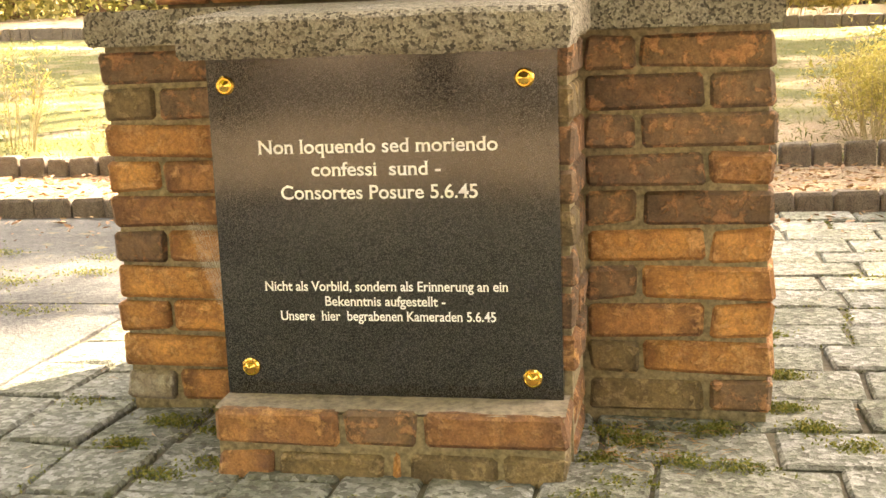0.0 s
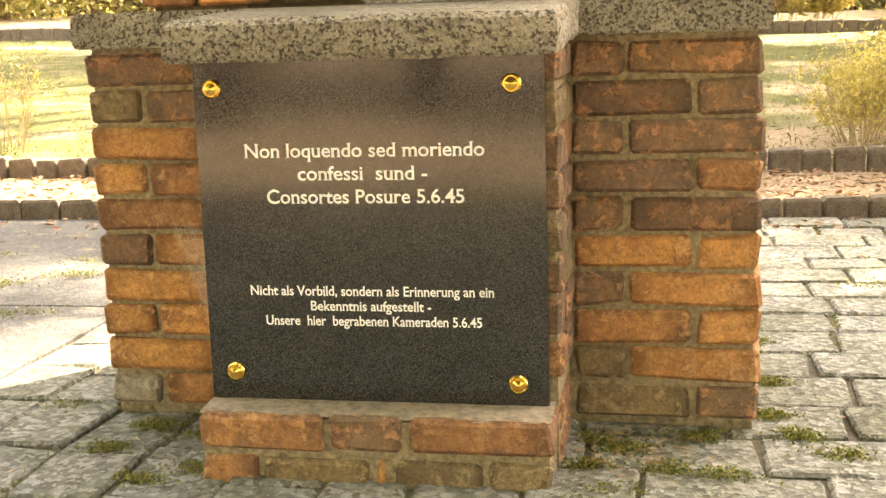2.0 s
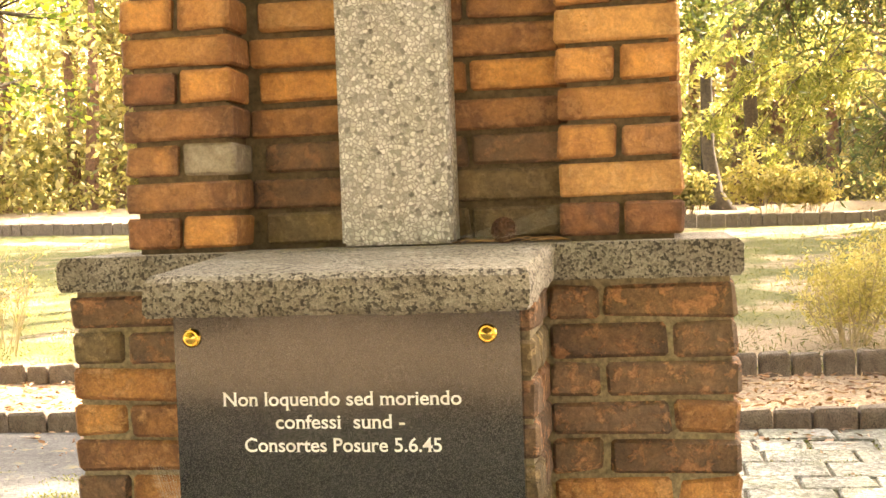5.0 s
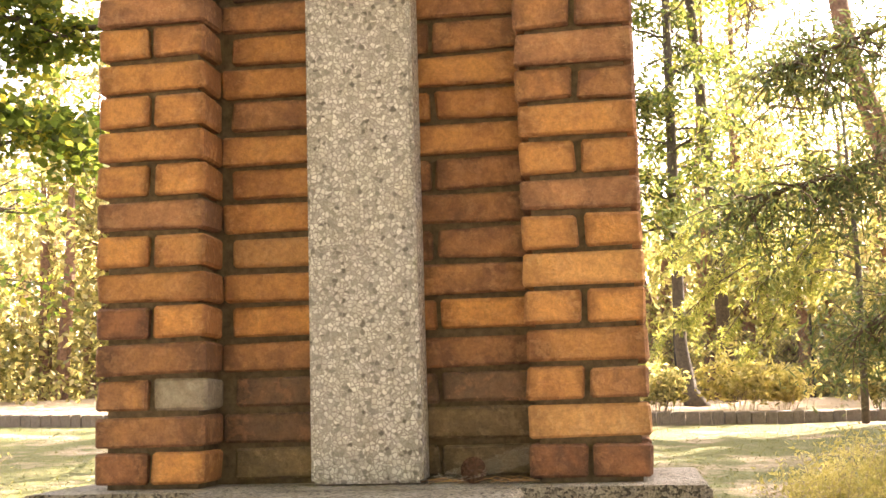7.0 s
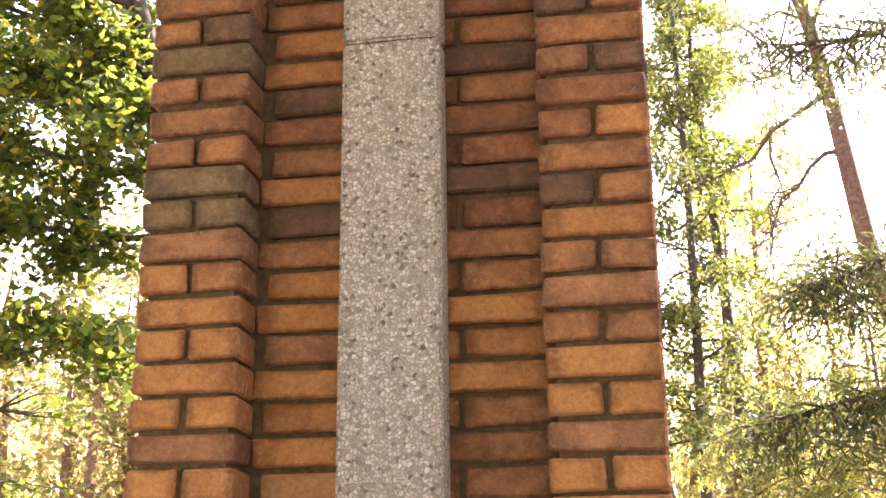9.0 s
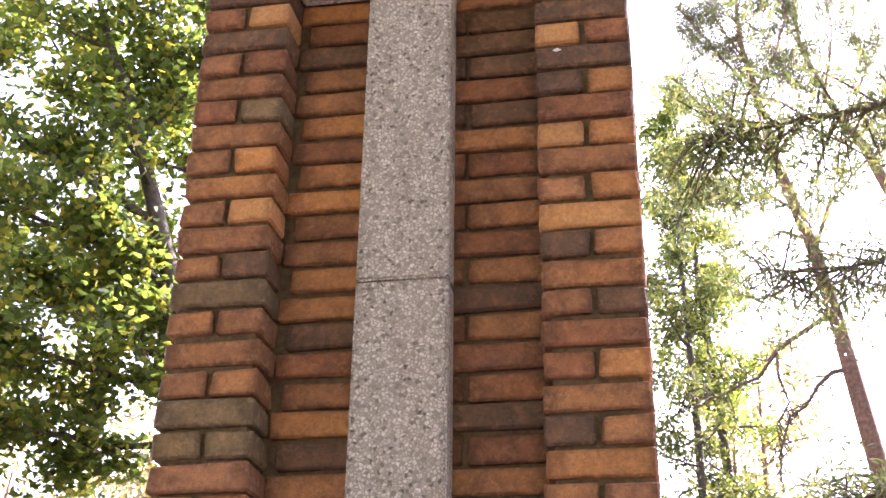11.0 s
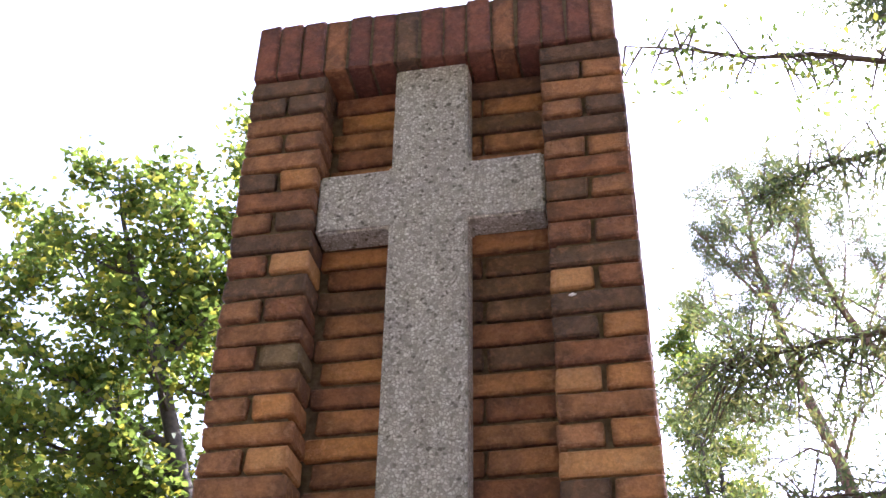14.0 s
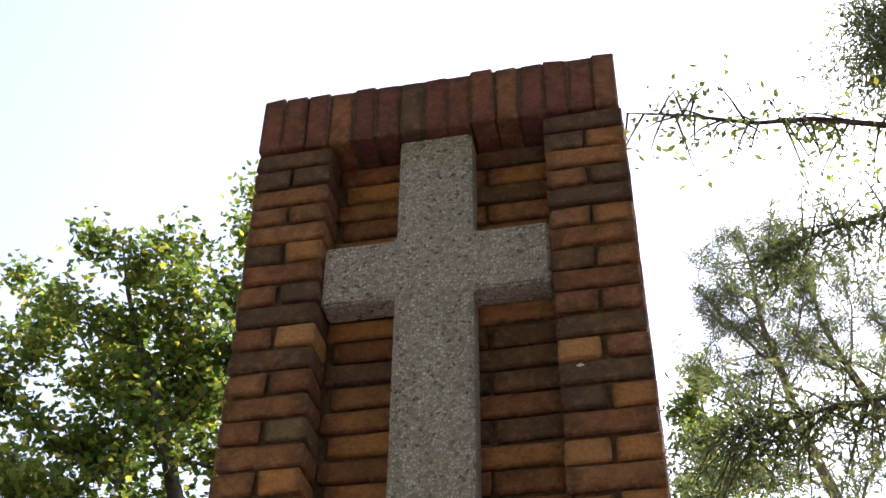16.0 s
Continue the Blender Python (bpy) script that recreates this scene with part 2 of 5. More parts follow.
def plaque_material():
    """Polished dark granite with fine grey grains."""
    m, nt, b = material("polished_granite", 0.1)
    b.inputs["IOR"].default_value = 1.6
    v = place(nt, False)
    n = noise_of(nt, v, 420, 4, 0.8)
    w = noise_of(nt, v, 9, 3, 0.6)
    c = ramp(nt, n, (0.42, (0.003, 0.003, 0.003)), (0.5, (0.02, 0.02, 0.02)), (0.6, (0.08, 0.078, 0.074)))
    c = mix(nt, 0.5, c, ramp(nt, w, (0.3, (0.8, 0.8, 0.8)), (0.7, (1.15, 1.13, 1.1))), "MULTIPLY")
    nt.links.new(c, b.inputs["Base Color"])
    nt.links.new(ramp(nt, n, (0.35, (0.07, 0.07, 0.07)), (0.65, (0.14, 0.14, 0.14))), b.inputs["Roughness"])
    return m


PLAQUE = plaque_material()


def leaf_material(name, a, b_, c_, through=0.5, few=0.55):
    """Thin leaves that let light through, each in its own tone."""
    m, nt, b = material(name, 0.55)
    geo = nt.nodes.new("ShaderNodeNewGeometry")
    c = ramp(nt, geo.outputs["Random Per Island"], (0.0, a), (few, b_), (1.0, c_))
    nt.links.new(c, b.inputs["Base Color"])
    tr = nt.nodes.new("ShaderNodeBsdfTranslucent")
    nt.links.new(mix(nt, 1.0, c, (1.65, 1.6, 1.1), "MULTIPLY"), tr.inputs[0])
    ms = nt.nodes.new("ShaderNodeMixShader")
    ms.inputs[0].default_value = through
    nt.links.new(b.outputs[0], ms.inputs[1])
    nt.links.new(tr.outputs[0], ms.inputs[2])
    nt.links.new(ms.outputs[0], nt.nodes["Material Output"].inputs[0])
    return m


LEAF_OAK = leaf_material("oak_leaf", (0.058, 0.09, 0.02), (0.115, 0.155, 0.03), (0.31, 0.275, 0.04), 0.66, 0.72)
LEAF_PINE = leaf_material("pine_needle", (0.055, 0.08, 0.034), (0.095, 0.12, 0.046), (0.18, 0.17, 0.065), 0.45)
LEAF_BRIGHT = leaf_material("young_leaf", (0.05, 0.075, 0.02), (0.10, 0.125, 0.03), (0.22, 0.21, 0.06), 0.45)
LEAF_LARCH = leaf_material("larch_needle", (0.13, 0.16, 0.04), (0.24, 0.25, 0.07), (0.42, 0.38, 0.15), 0.5)
# Pale shrub leaves, brightened in colour to look sunlit.
LEAF_PALE = leaf_material("pale_twig_leaf", (0.26, 0.24, 0.08), (0.40, 0.35, 0.13), (0.52, 0.45, 0.22), 0.45)
LEAF_WOODS = leaf_material("woods_leaf", (0.12, 0.125, 0.05), (0.26, 0.24, 0.10), (0.44, 0.38, 0.20), 0.55)
LITTER = leaf_material("dead_leaf", (0.11, 0.05, 0.022), (0.24, 0.125, 0.06), (0.42, 0.29, 0.17), 0.15)
GRASS = leaf_material("grass_blade", (0.045, 0.06, 0.012), (0.095, 0.105, 0.022), (0.22, 0.2, 0.06), 0.4)
MOSS = leaf_material("moss_tuft", (0.07, 0.09, 0.015), (0.13, 0.14, 0.025), (0.22, 0.20, 0.05), 0.3)


def ground_material():
    """Moss and thin grass with bare sandy needle litter; the bed between the kerbs is litter alone."""
    m, nt, b = material("ground_cover", 0.95)
    v = place(nt, False)
    litter = ramp(nt, noise_of(nt, v, 55, 6, 0.75), (0.36, (0.15, 0.09, 0.05)), (0.5, (0.34, 0.25, 0.165)), (0.66, (0.52, 0.43, 0.31)))
    grass = ramp(nt, noise_of(nt, v, 40, 6, 0.75), (0.36, (0.036, 0.046, 0.009)), (0.5, (0.08, 0.086, 0.016)), (0.66, (0.17, 0.15, 0.034)))
    sep = nt.nodes.new("ShaderNodeSeparateXYZ")
    nt.links.new(v, sep.inputs[0])
    lawn = nt.nodes.new("ShaderNodeMapRange")
    lawn.inputs[1].default_value, lawn.inputs[2].default_value = 4.9, 5.5
    side = nt.nodes.new("ShaderNodeMapRange")
    side.inputs[1].default_value, side.inputs[2].default_value, side.inputs[4].default_value = -0.5, 0.8, -1.7
    nt.links.new(sep.outputs[0], side.inputs[0])
    wave = node(nt, "ShaderNodeMath")
    wave.operation = "MULTIPLY_ADD"
    wave.inputs[1].default_value = 1.2
    nt.links.new(noise_of(nt, v, 1.4, 3, 0.5), wave.inputs[0])
    nt.links.new(side.outputs[0], wave.inputs[2])
    shift = nt.nodes.new("ShaderNodeMath")
    nt.links.new(sep.outputs[1], shift.inputs[0])
    nt.links.new(wave.outputs[0], shift.inputs[1])
    nt.links.new(shift.outputs[0], lawn.inputs[0])
    woods = nt.nodes.new("ShaderNodeMapRange")
    woods.inputs[1].default_value, woods.inputs[2].default_value, woods.inputs[3].default_value, woods.inputs[4].default_value = 16.8, 18.0, 1.0, 0.25
    nt.links.new(sep.outputs[1], woods.inputs[0])
    f = nt.nodes.new("ShaderNodeMath")
    f.operation = "MULTIPLY"
    nt.links.new(lawn.outputs[0], f.inputs[0])
    nt.links.new(woods.outputs[0], f.inputs[1])
    g = nt.nodes.new("ShaderNodeMath")
    g.operation = "MULTIPLY"
    nt.links.new(f.outputs[0], g.inputs[0])
    nt.links.new(ramp(nt, noise_of(nt, v, 0.9, 6, 0.65), (0.36, (0.15, 0.15, 0.15)), (0.5, (1, 1, 1))), g.inputs[1])
    nt.links.new(mix(nt, g.outputs[0], litter, grass), b.inputs["Base Color"])
    bump(nt, b, noise_of(nt, v, 35, 6, 0.75), 0.9, 0.03)
    return m


GROUND = ground_material()

# ---- mesh helpers ----


def link_mesh(name, verts, faces, mat, parent=None, label="", smooth=False):
    me = bpy.data.meshes.new(name)
    me.from_pydata([tuple(v) for v in verts], [], faces)
    me.materials.append(mat)
    if smooth:
        me.polygons.foreach_set("use_smooth", [True] * len(me.polygons))
    me.update()
    ob = new(name, me)
    ob.parent = parent
    return tagged(ob, label)


def quad_mesh(name, quads, mat, parent=None, label=""):
    """Many separate blades from an array of shape (n, corners, 3)."""
    quads = np.asarray(quads, dtype=np.float32)
    n, k = quads.shape[:2]
    me = bpy.data.meshes.new(name)
    me.vertices.add(n * k)
    me.vertices.foreach_set("co", quads.reshape(-1))
    me.loops.add(n * k)
    me.loops.foreach_set("vertex_index", np.arange(n * k, dtype=np.int32))
    me.polygons.add(n)
    me.polygons.foreach_set("loop_start", np.arange(0, n * k, k, dtype=np.int32))
    me.materials.append(mat)
    me.update(calc_edges=True)
    me.validate()
    ob = new(name, me)
    ob.parent = parent
    return tagged(ob, label)


def thing(name, x, y, z, label, category, group="", kind=""):
    ob = new(name)
    ob.location = (x, y, z)
    return tagged(ob, label, category, group, kind)


def part(name, bm, mat, parent, label="", at=None):
    me = bpy.data.meshes.new(name)
    bm.to_mesh(me)
    bm.free()
    me.materials.append(mat)
    ob = new(name, me)
    ob.parent = parent
    if at:
        ob.location = at
    return tagged(ob, label)


def bevel_box(sx, sy, sz, c, rng, rough=0.0):
    """Corners of a box with chamfered, slightly uneven edges, and its faces (44 triangles)."""
    verts, index = [], {}
    for ix in (-1, 1):
        for iy in (-1, 1):
            for iz in (-1, 1):
                w = [rng.uniform(-rough, rough) for _ in range(3)]
                for ax in range(3):
                    p = [ix * (sx / 2 - c), iy * (sy / 2 - c), iz * (sz / 2 - c)]
                    p[ax] = (ix, iy, iz)[ax] * (sx, sy, sz)[ax] / 2
                    index[ix, iy, iz, ax] = len(verts)
                    verts.append([p[k] + w[k] + rng.uniform(-rough, rough) * 0.3 for k in range(3)])
    faces = []

    def add(keys):
        f = [index[k] for k in keys]
        a, b, d = (Vector(verts[i]) for i in f[:3])
        mid = sum((Vector(verts[i]) for i in f), Vector()) / len(f)
        faces.append(f if (b - a).cross(d - b).dot(mid) > 0 else f[::-1])

    for ax in range(3):
        u, v = [k for k in range(3) if k != ax]
        for s in (-1, 1):
            keys = []
            for a, b in ((-1, -1), (1, -1), (1, 1), (-1, 1)):
                k = [0, 0, 0]
                k[ax], k[u], k[v] = s, a, b
                keys.append((*k, ax))
            add(keys)
        for a in (-1, 1):
            for b in (-1, 1):
                lo, hi = [0, 0, 0], [0, 0, 0]
                lo[ax], hi[ax] = -1, 1
                lo[u] = hi[u] = a
                lo[v] = hi[v] = b
                add([(*lo, u), (*hi, u), (*hi, v), (*lo, v)])
    for ix in (-1, 1):
        for iy in (-1, 1):
            for iz in (-1, 1):
                add([(ix, iy, iz, 0), (ix, iy, iz, 1), (ix, iy, iz, 2)])
    return verts, faces


def tubes(paths, sides=6):
    """Vertices and faces of round tapering limbs: paths of (points, radii)."""
    verts, faces = [], []
    for pts, radii in paths:
        pts = [Vector(p) for p in pts]
        base = len(verts)
        for i, (p, r) in enumerate(zip(pts, radii)):
            d = (pts[min(i + 1, len(pts) - 1)] - pts[max(i - 1, 0)]).normalized()
            u = d.cross(Vector((0.3, 0.9, 0.2))).normalized()
            w = d.cross(u)
            for k in range(sides):
                a = k * math.tau / sides
                verts.append(p + (u * math.cos(a) + w * math.sin(a)) * r)
        for i in range(len(pts) - 1):
            for k in range(sides):
                a, b = base + i * sides + k, base + i * sides + (k + 1) % sides
                faces.append((a, b, b + sides, a + sides))
        faces.append(tuple(base + (len(pts) - 1) * sides + k for k in range(sides)))
        faces.append(tuple(base + k for k in reversed(range(sides))))
    return verts, faces


GZ = 0.03                            # level of the paving


def rise(x, y):
    """The lawn climbs gently towards the woods, a little more on the left."""
    t = max(0.0, min(1.6, (y - 4.6) / 12.4))
    return t * (0.545 + max(0.0, min(14.0, 3.0 - x)) * 0.02)


GEN = np.random.default_rng(7)
RND = random.Random(5)


def blades(centres, length, width, droop=0.0, up=None):
    """Diamond leaves of uneven size round the given centres, turned every way."""
    n = len(centres)
    d = GEN.normal(size=(n, 3))
    d[:, 2] -= droop
    if up is not None:
        d[:, 2] = np.abs(d[:, 2]) * up
    d /= np.linalg.norm(d, axis=1, keepdims=True)
    s = np.cross(d, GEN.normal(size=(n, 3)))
    s /= np.linalg.norm(s, axis=1, keepdims=True)
    nrm = np.cross(d, s)
    ln = length * GEN.uniform(0.6, 1.35, (n, 1))
    wd = width * GEN.uniform(0.7, 1.3, (n, 1))
    c = np.asarray(centres)
    fold = nrm * wd * 0.25
    return np.stack([c - d * ln / 2, c + s * wd / 2 + fold, c + d * ln / 2, c - s * wd / 2 + fold], axis=1)


LOBES = ((0.0, 0.0), (0.22, 0.2), (0.34, 0.62), (0.44, 0.42), (0.62, 1.0), (0.74, 0.66), (0.9, 0.62), (1.0, 0.0), (0.9, -0.62), (0.74, -0.66), (0.62, -1.0), (0.44, -0.42), (0.34, -0.62), (0.22, -0.2))


def lobed(centres, length, width, droop=0.0):
    """Oak leaves: wavy outlines, folded along the midrib."""
    n = len(centres)
    d = GEN.normal(size=(n, 3))
    d[:, 2] = d[:, 2] * 0.6 - droop
    d /= np.linalg.norm(d, axis=1, keepdims=True)
    s = np.cross(d, GEN.normal(size=(n, 3)) * 0.7 + np.array((0, 0, 1.0)))
    s /= np.linalg.norm(s, axis=1, keepdims=True)
    nrm = np.cross(d, s)
    ln = length * GEN.uniform(0.6, 1.3, (n, 1))
    wd = width * GEN.uniform(0.7, 1.25, (n, 1)) / 2
    c = np.asarray(centres)
    return np.stack([c + d * ln * (u - 0.5) + s * wd * w + nrm * wd * abs(w) * 0.35 for u, w in LOBES], axis=1)


def tufts(centres, length, width, droop=0.0):
    """Needles that spread from the tips of twigs."""
    n = len(centres)
    d = GEN.normal(size=(n, 3)) + np.array((0, 0, 0.35 - droop))
    d /= np.linalg.norm(d, axis=1, keepdims=True)
    s = np.cross(d, GEN.normal(size=(n, 3)))
    s /= np.linalg.norm(s, axis=1, keepdims=True)
    ln = length * GEN.uniform(0.7, 1.3, (n, 1))
    c = np.asarray(centres)
    return np.stack([c - s * width / 2, c + d * ln * 0.6 - s * width / 2, c + d * ln, c + d * ln * 0.6 + s * width / 2], axis=1)


# ---- ground ----


def frame_box(x0, x1, y0, y1, z0, z1):
    bm = bmesh.new()
    bmesh.ops.create_cube(bm, size=1)
    for v in bm.verts:
        v.co = ((x0 + x1) / 2 + v.co.x * (x1 - x0), (y0 + y1) / 2 + v.co.y * (y1 - y0), (z0 + z1) / 2 + v.co.z * (z1 - z0))
    return bm



def build_ground():
    n = 110
    t = np.linspace(-1, 1, n)
    axis = np.sign(t) * (np.exp(np.abs(t) * 6.6) - 1) * 0.9
    verts = []
    for y in axis:
        for x in axis:
            far = max(0.0, min(1.0, (math.hypot(x, y) - 4.5) / 6))
            z = GZ - 0.035 + far * (0.05 * noise.noise(Vector((x * 0.35, y * 0.35, 1))) + 0.03 * noise.noise(Vector((x * 1.3, y * 1.3, 4))))
            verts.append((x, y, z + rise(x, y)))
    faces = [(j * n + i, j * n + i + 1, (j + 1) * n + i + 1, (j + 1) * n + i) for j in range(n - 1) for i in range(n - 1)]
    return tagged(link_mesh("ground", verts, faces, GROUND, smooth=True), "mossy grass and needle litter on sandy ground", "ground", kind="structure")


ground = build_ground()


def sett_mesh(rng, sx, sy):
    return bevel_box(sx, sy, 0.09, 0.007, rng, 0.005)


def build_paving():
    """Grey setts round the monument with open mossy joints: columns on one side, rows on the other; the far ones are one mesh."""
    pave = thing("pavement", 0, 0, GZ, "grey granite setts with mossy open joints", "pavement", kind="structure")
    bed = part("joint_sand", frame_box(-1.085, 3.3, -3.7, 2.45, -0.03, -0.0115), JOINT, pave)
    rng = random.Random(11)
    kinds = {}
    rest_v, rest_f = [], []
    moss = []
    cells = []
    x = -1.08
    while x < -0.15:
        w = rng.choice((0.185, 0.2, 0.215))
        y = -3.6 - rng.uniform(0, 0.15)
        while y < 2.4:
            d = rng.choice((0.22, 0.25, 0.27, 0.3))
            cells.append((x, y, w, d))
            y += d
        x += w
    edge = x
    y = -3.6
    while y < 2.35:
        d = rng.choice((0.19, 0.205, 0.22))
        x = edge
        first = True
        while x < 3.2:
            w = rng.choice((0.2, 0.24, 0.28, 0.31)) * (rng.uniform(0.4, 1) if first else 1)
            w = round(w / 0.02) * 0.02
            first = False
            cells.append((x, y, w, d))
            x += w
        y += d
    for x, y, w, d in cells:
        cx, cy = x + w / 2, y + d / 2
        z = -0.045 + rng.uniform(-0.003, 0.003)
        near = -0.9 < y < 2.4 and x < 1.75
        key = (w, d, rng.randrange(2))
        if key not in kinds:
            v, f = sett_mesh(rng, w - 0.011, d - 0.011)
            me = bpy.data.meshes.new("sett")
            me.from_pydata(v, [], f)
            me.materials.append(SETT)
            kinds[key] = me
        if near:
            ob = new("sett", kinds[key])
            ob.parent = pave
            ob.location = (cx, cy, z)
            ob.rotation_euler = (rng.uniform(-0.009, 0.009), rng.uniform(-0.009, 0.009), rng.uniform(-0.025, 0.025))
        else:
            v, f = sett_mesh(rng, w - 0.011, d - 0.011)
            k = len(rest_v)
            rest_v += [(p[0] + cx, p[1] + cy, p[2] + z) for p in v]
            rest_f += [tuple(i + k for i in g) for g in f]
        if near and rng.random() < 0.45:
            along_x = rng.random() < 0.5
            for _ in range(rng.randrange(10, 60)):
                moss.append((x + (rng.uniform(0, w) if along_x else rng.gauss(0, 0.008)), y + (rng.gauss(0, 0.008) if along_x else rng.uniform(0, d)), GZ - 0.006 + rng.uniform(0, 0.009)))
    tagged(link_mesh("sett_field", rest_v, rest_f, SETT, pave), kind="stuff")
    for cx, cy, k in ((-0.55, -0.16, 260), (-0.42, -0.2, 120), (0.56, -0.12, 200), (0.42, -0.2, 260), (0.5, -0.3, 160), (0.70, 0.02, 220), (0.75, -0.1, 180), (0.60, -0.32, 120), (0.4, -0.42, 200), (-0.45, -0.45, 120), (0.82, -0.2, 160), (-0.37, -0.38, 100), (0.36, -0.15, 160), (0.36, -0.3, 200), (0.72, 0.25, 240), (0.71, 0.6, 200), (0.35, -0.5, 200), (-0.6, -0.3, 160), (-0.8, -0.05, 120)):
        for _ in range(k * 2):
            moss.append((cx + RND.gauss(0, 0.026), cy + RND.gauss(0, 0.018), GZ + RND.uniform(-0.004, 0.008)))
    for cx, cy, k in ((-1.45, 0.8, 260), (-1.6, 0.5, 460), (-1.42, 0.28, 200), (-1.75, 1.2, 500), (-1.5, 1.35, 400), (-2.1, 1.7, 600), (-1.9, 0.9, 400), (-1.95, 1.35, 320), (-1.55, 1.6, 260), (-2.3, 1.9, 260), (-1.75, 1.05, 160), (1.1, 1.3, 160), (1.3, 0.7, 120)):
        for _ in range(k):
            moss.append((cx + RND.gauss(0, 0.07), cy + RND.gauss(0, 0.035), GZ + RND.uniform(-0.008, 0.006)))
    tagged(quad_mesh("moss", blades(np.array(moss), 0.0095, 0.0045, up=1.0), MOSS), "green moss tufts in the paving joints", "moss", kind="stuff")


build_paving()


def build_path():
    """Smooth concrete slabs beside the setts."""
    path = thing("path", 0, 0, 0, "grey path slabs with sandy, mossy and painted sun patches", "path", kind="structure")
    rng = random.Random(3)
    y = -4.05
    while y < 1.0:
        x = -1.1
        while x > -6:
            v, f = bevel_box(1.645, 1.645, 0.05, 0.004, rng, 0.002)
            ob = link_mesh("slab", v, f, PATH_STONE, path)
            ob.location = (x - 0.825, y + 0.825, GZ - 0.032 + rng.uniform(-0.003, 0.003))
            x -= 1.65
        y += 1.65


build_path()


def build_kerb(y, x0, x1, size, gap, top, tilt, label, seed=1):
    rng = random.Random(seed)
    kerb = thing("kerb", 0, y, GZ, label, "kerb", "kerb rows", "structure")
    shapes = []
    for _ in range(5):
        v, f = bevel_box(1, 1, 1, 0.07, rng, 0.03)
        me = bpy.data.meshes.new("kerb_stone")
        me.from_pydata(v, [], f)
        me.materials.append(KERB)
        shapes.append(me)
    x = x0
    while x < x1:
        w = size * rng.uniform(0.85, 1.15)
        ob = new("kerb_stone", rng.choice(shapes))
        ob.parent = kerb
        ob.scale = (w - gap, size * 0.6, top + 0.15)
        ob.location = (x + w / 2, rng.uniform(-0.012, 0.012), rise(x, y) + (top - 0.15) / 2 + rng.uniform(-0.008, 0.008))
        ob.rotation_euler = (rng.uniform(-tilt, tilt), rng.uniform(-tilt, tilt), rng.uniform(-tilt, tilt))
        x += w
    return kerb


build_kerb(2.6, -5.2, 5.0, 0.17, 0.006, 0.075, 0.02, "low row of dark kerb stones beside the paving", seed=2)
build_kerb(4.3, -7.0, 6.0, 0.165, 0.02, 0.09, 0.04, "row of uneven dark kerb stones behind the litter bed", seed=4)
build_kerb(17.0, -24, 20, 0.2, 0.012, 0.15, 0.04, "far row of grey cobble kerb stones before the woods", seed=6)

# ---- monument ----
monument = thing("monument", 0, 0, GZ, "red and orange brick memorial pillar on a stepped brick base", "monument")


def joined(*boxes):
    bm = bmesh.new()
    for b in boxes:
        me = bpy.data.meshes.new("piece")
        one = frame_box(*b)
        one.to_mesh(me)
        one.free()
        bm.from_mesh(me)
        bpy.data.meshes.remove(me)
    return bm


P = 0.077                            # one course with its joint
S = 0.88                             # top of the plinth slab
PW, PI, REC, BACK = 0.583, 0.338, 0.118, 0.40   # pillar: half width, inner edge of the pilasters, depth of the recess, back
TOPZ = S + 0.008 + 40 * P


def core(name, outline, z0, z1, mat):
    """The mortar body behind the bricks: an outline in plan, drawn up."""
    bm = bmesh.new()
    low = [bm.verts.new((x, y, z0)) for x, y in outline]
    high = [bm.verts.new((x, y, z1)) for x, y in outline]
    bm.faces.new(low[::-1])
    bm.faces.new(high)
    for i in range(len(outline)):
        j = (i + 1) % len(outline)
        bm.faces.new((low[i], low[j], high[j], high[i]))
    bmesh.ops.recalc_face_normals(bm, faces=bm.faces)
    ob = part(name, bm, mat, monument)
    ob.location.z = -GZ
    return ob


D = 0.021                            # depth of the raked joints
pillar = core("pillar", [(-PW + D, BACK - D), (-PW + D, D), (-PI - D, D), (-PI - D, REC + D), (PI + D, REC + D), (PI + D, D), (PW - D, D), (PW - D, BACK - D)], S - 0.012, TOPZ, MORTAR_DARK)
lintel = core("lintel", [(-PW + D, BACK - D), (-PW + D, 0.004), (PW - D, 0.004), (PW - D, BACK - D)], TOPZ + 0.01, TOPZ + 0.231, MORTAR_DARK)
base = core("base", [(-0.675, 0.455), (-0.675, -0.058), (0.663, -0.058), (0.663, 0.455)], GZ - 0.02, 0.805, MORTAR)
pier = core("pier", [(-0.334, -0.058), (-0.334, -0.300), (0.304, -0.300), (0.304, -0.058)], GZ - 0.02, 0.805, MORTAR)
ledge = core("ledge", [(-0.340, -0.300), (-0.340, -0.413), (0.298, -0.413), (0.298, -0.300)], GZ - 0.02, 0.141, MORTAR)
shapes = {}
brick_rng = random.Random(21)


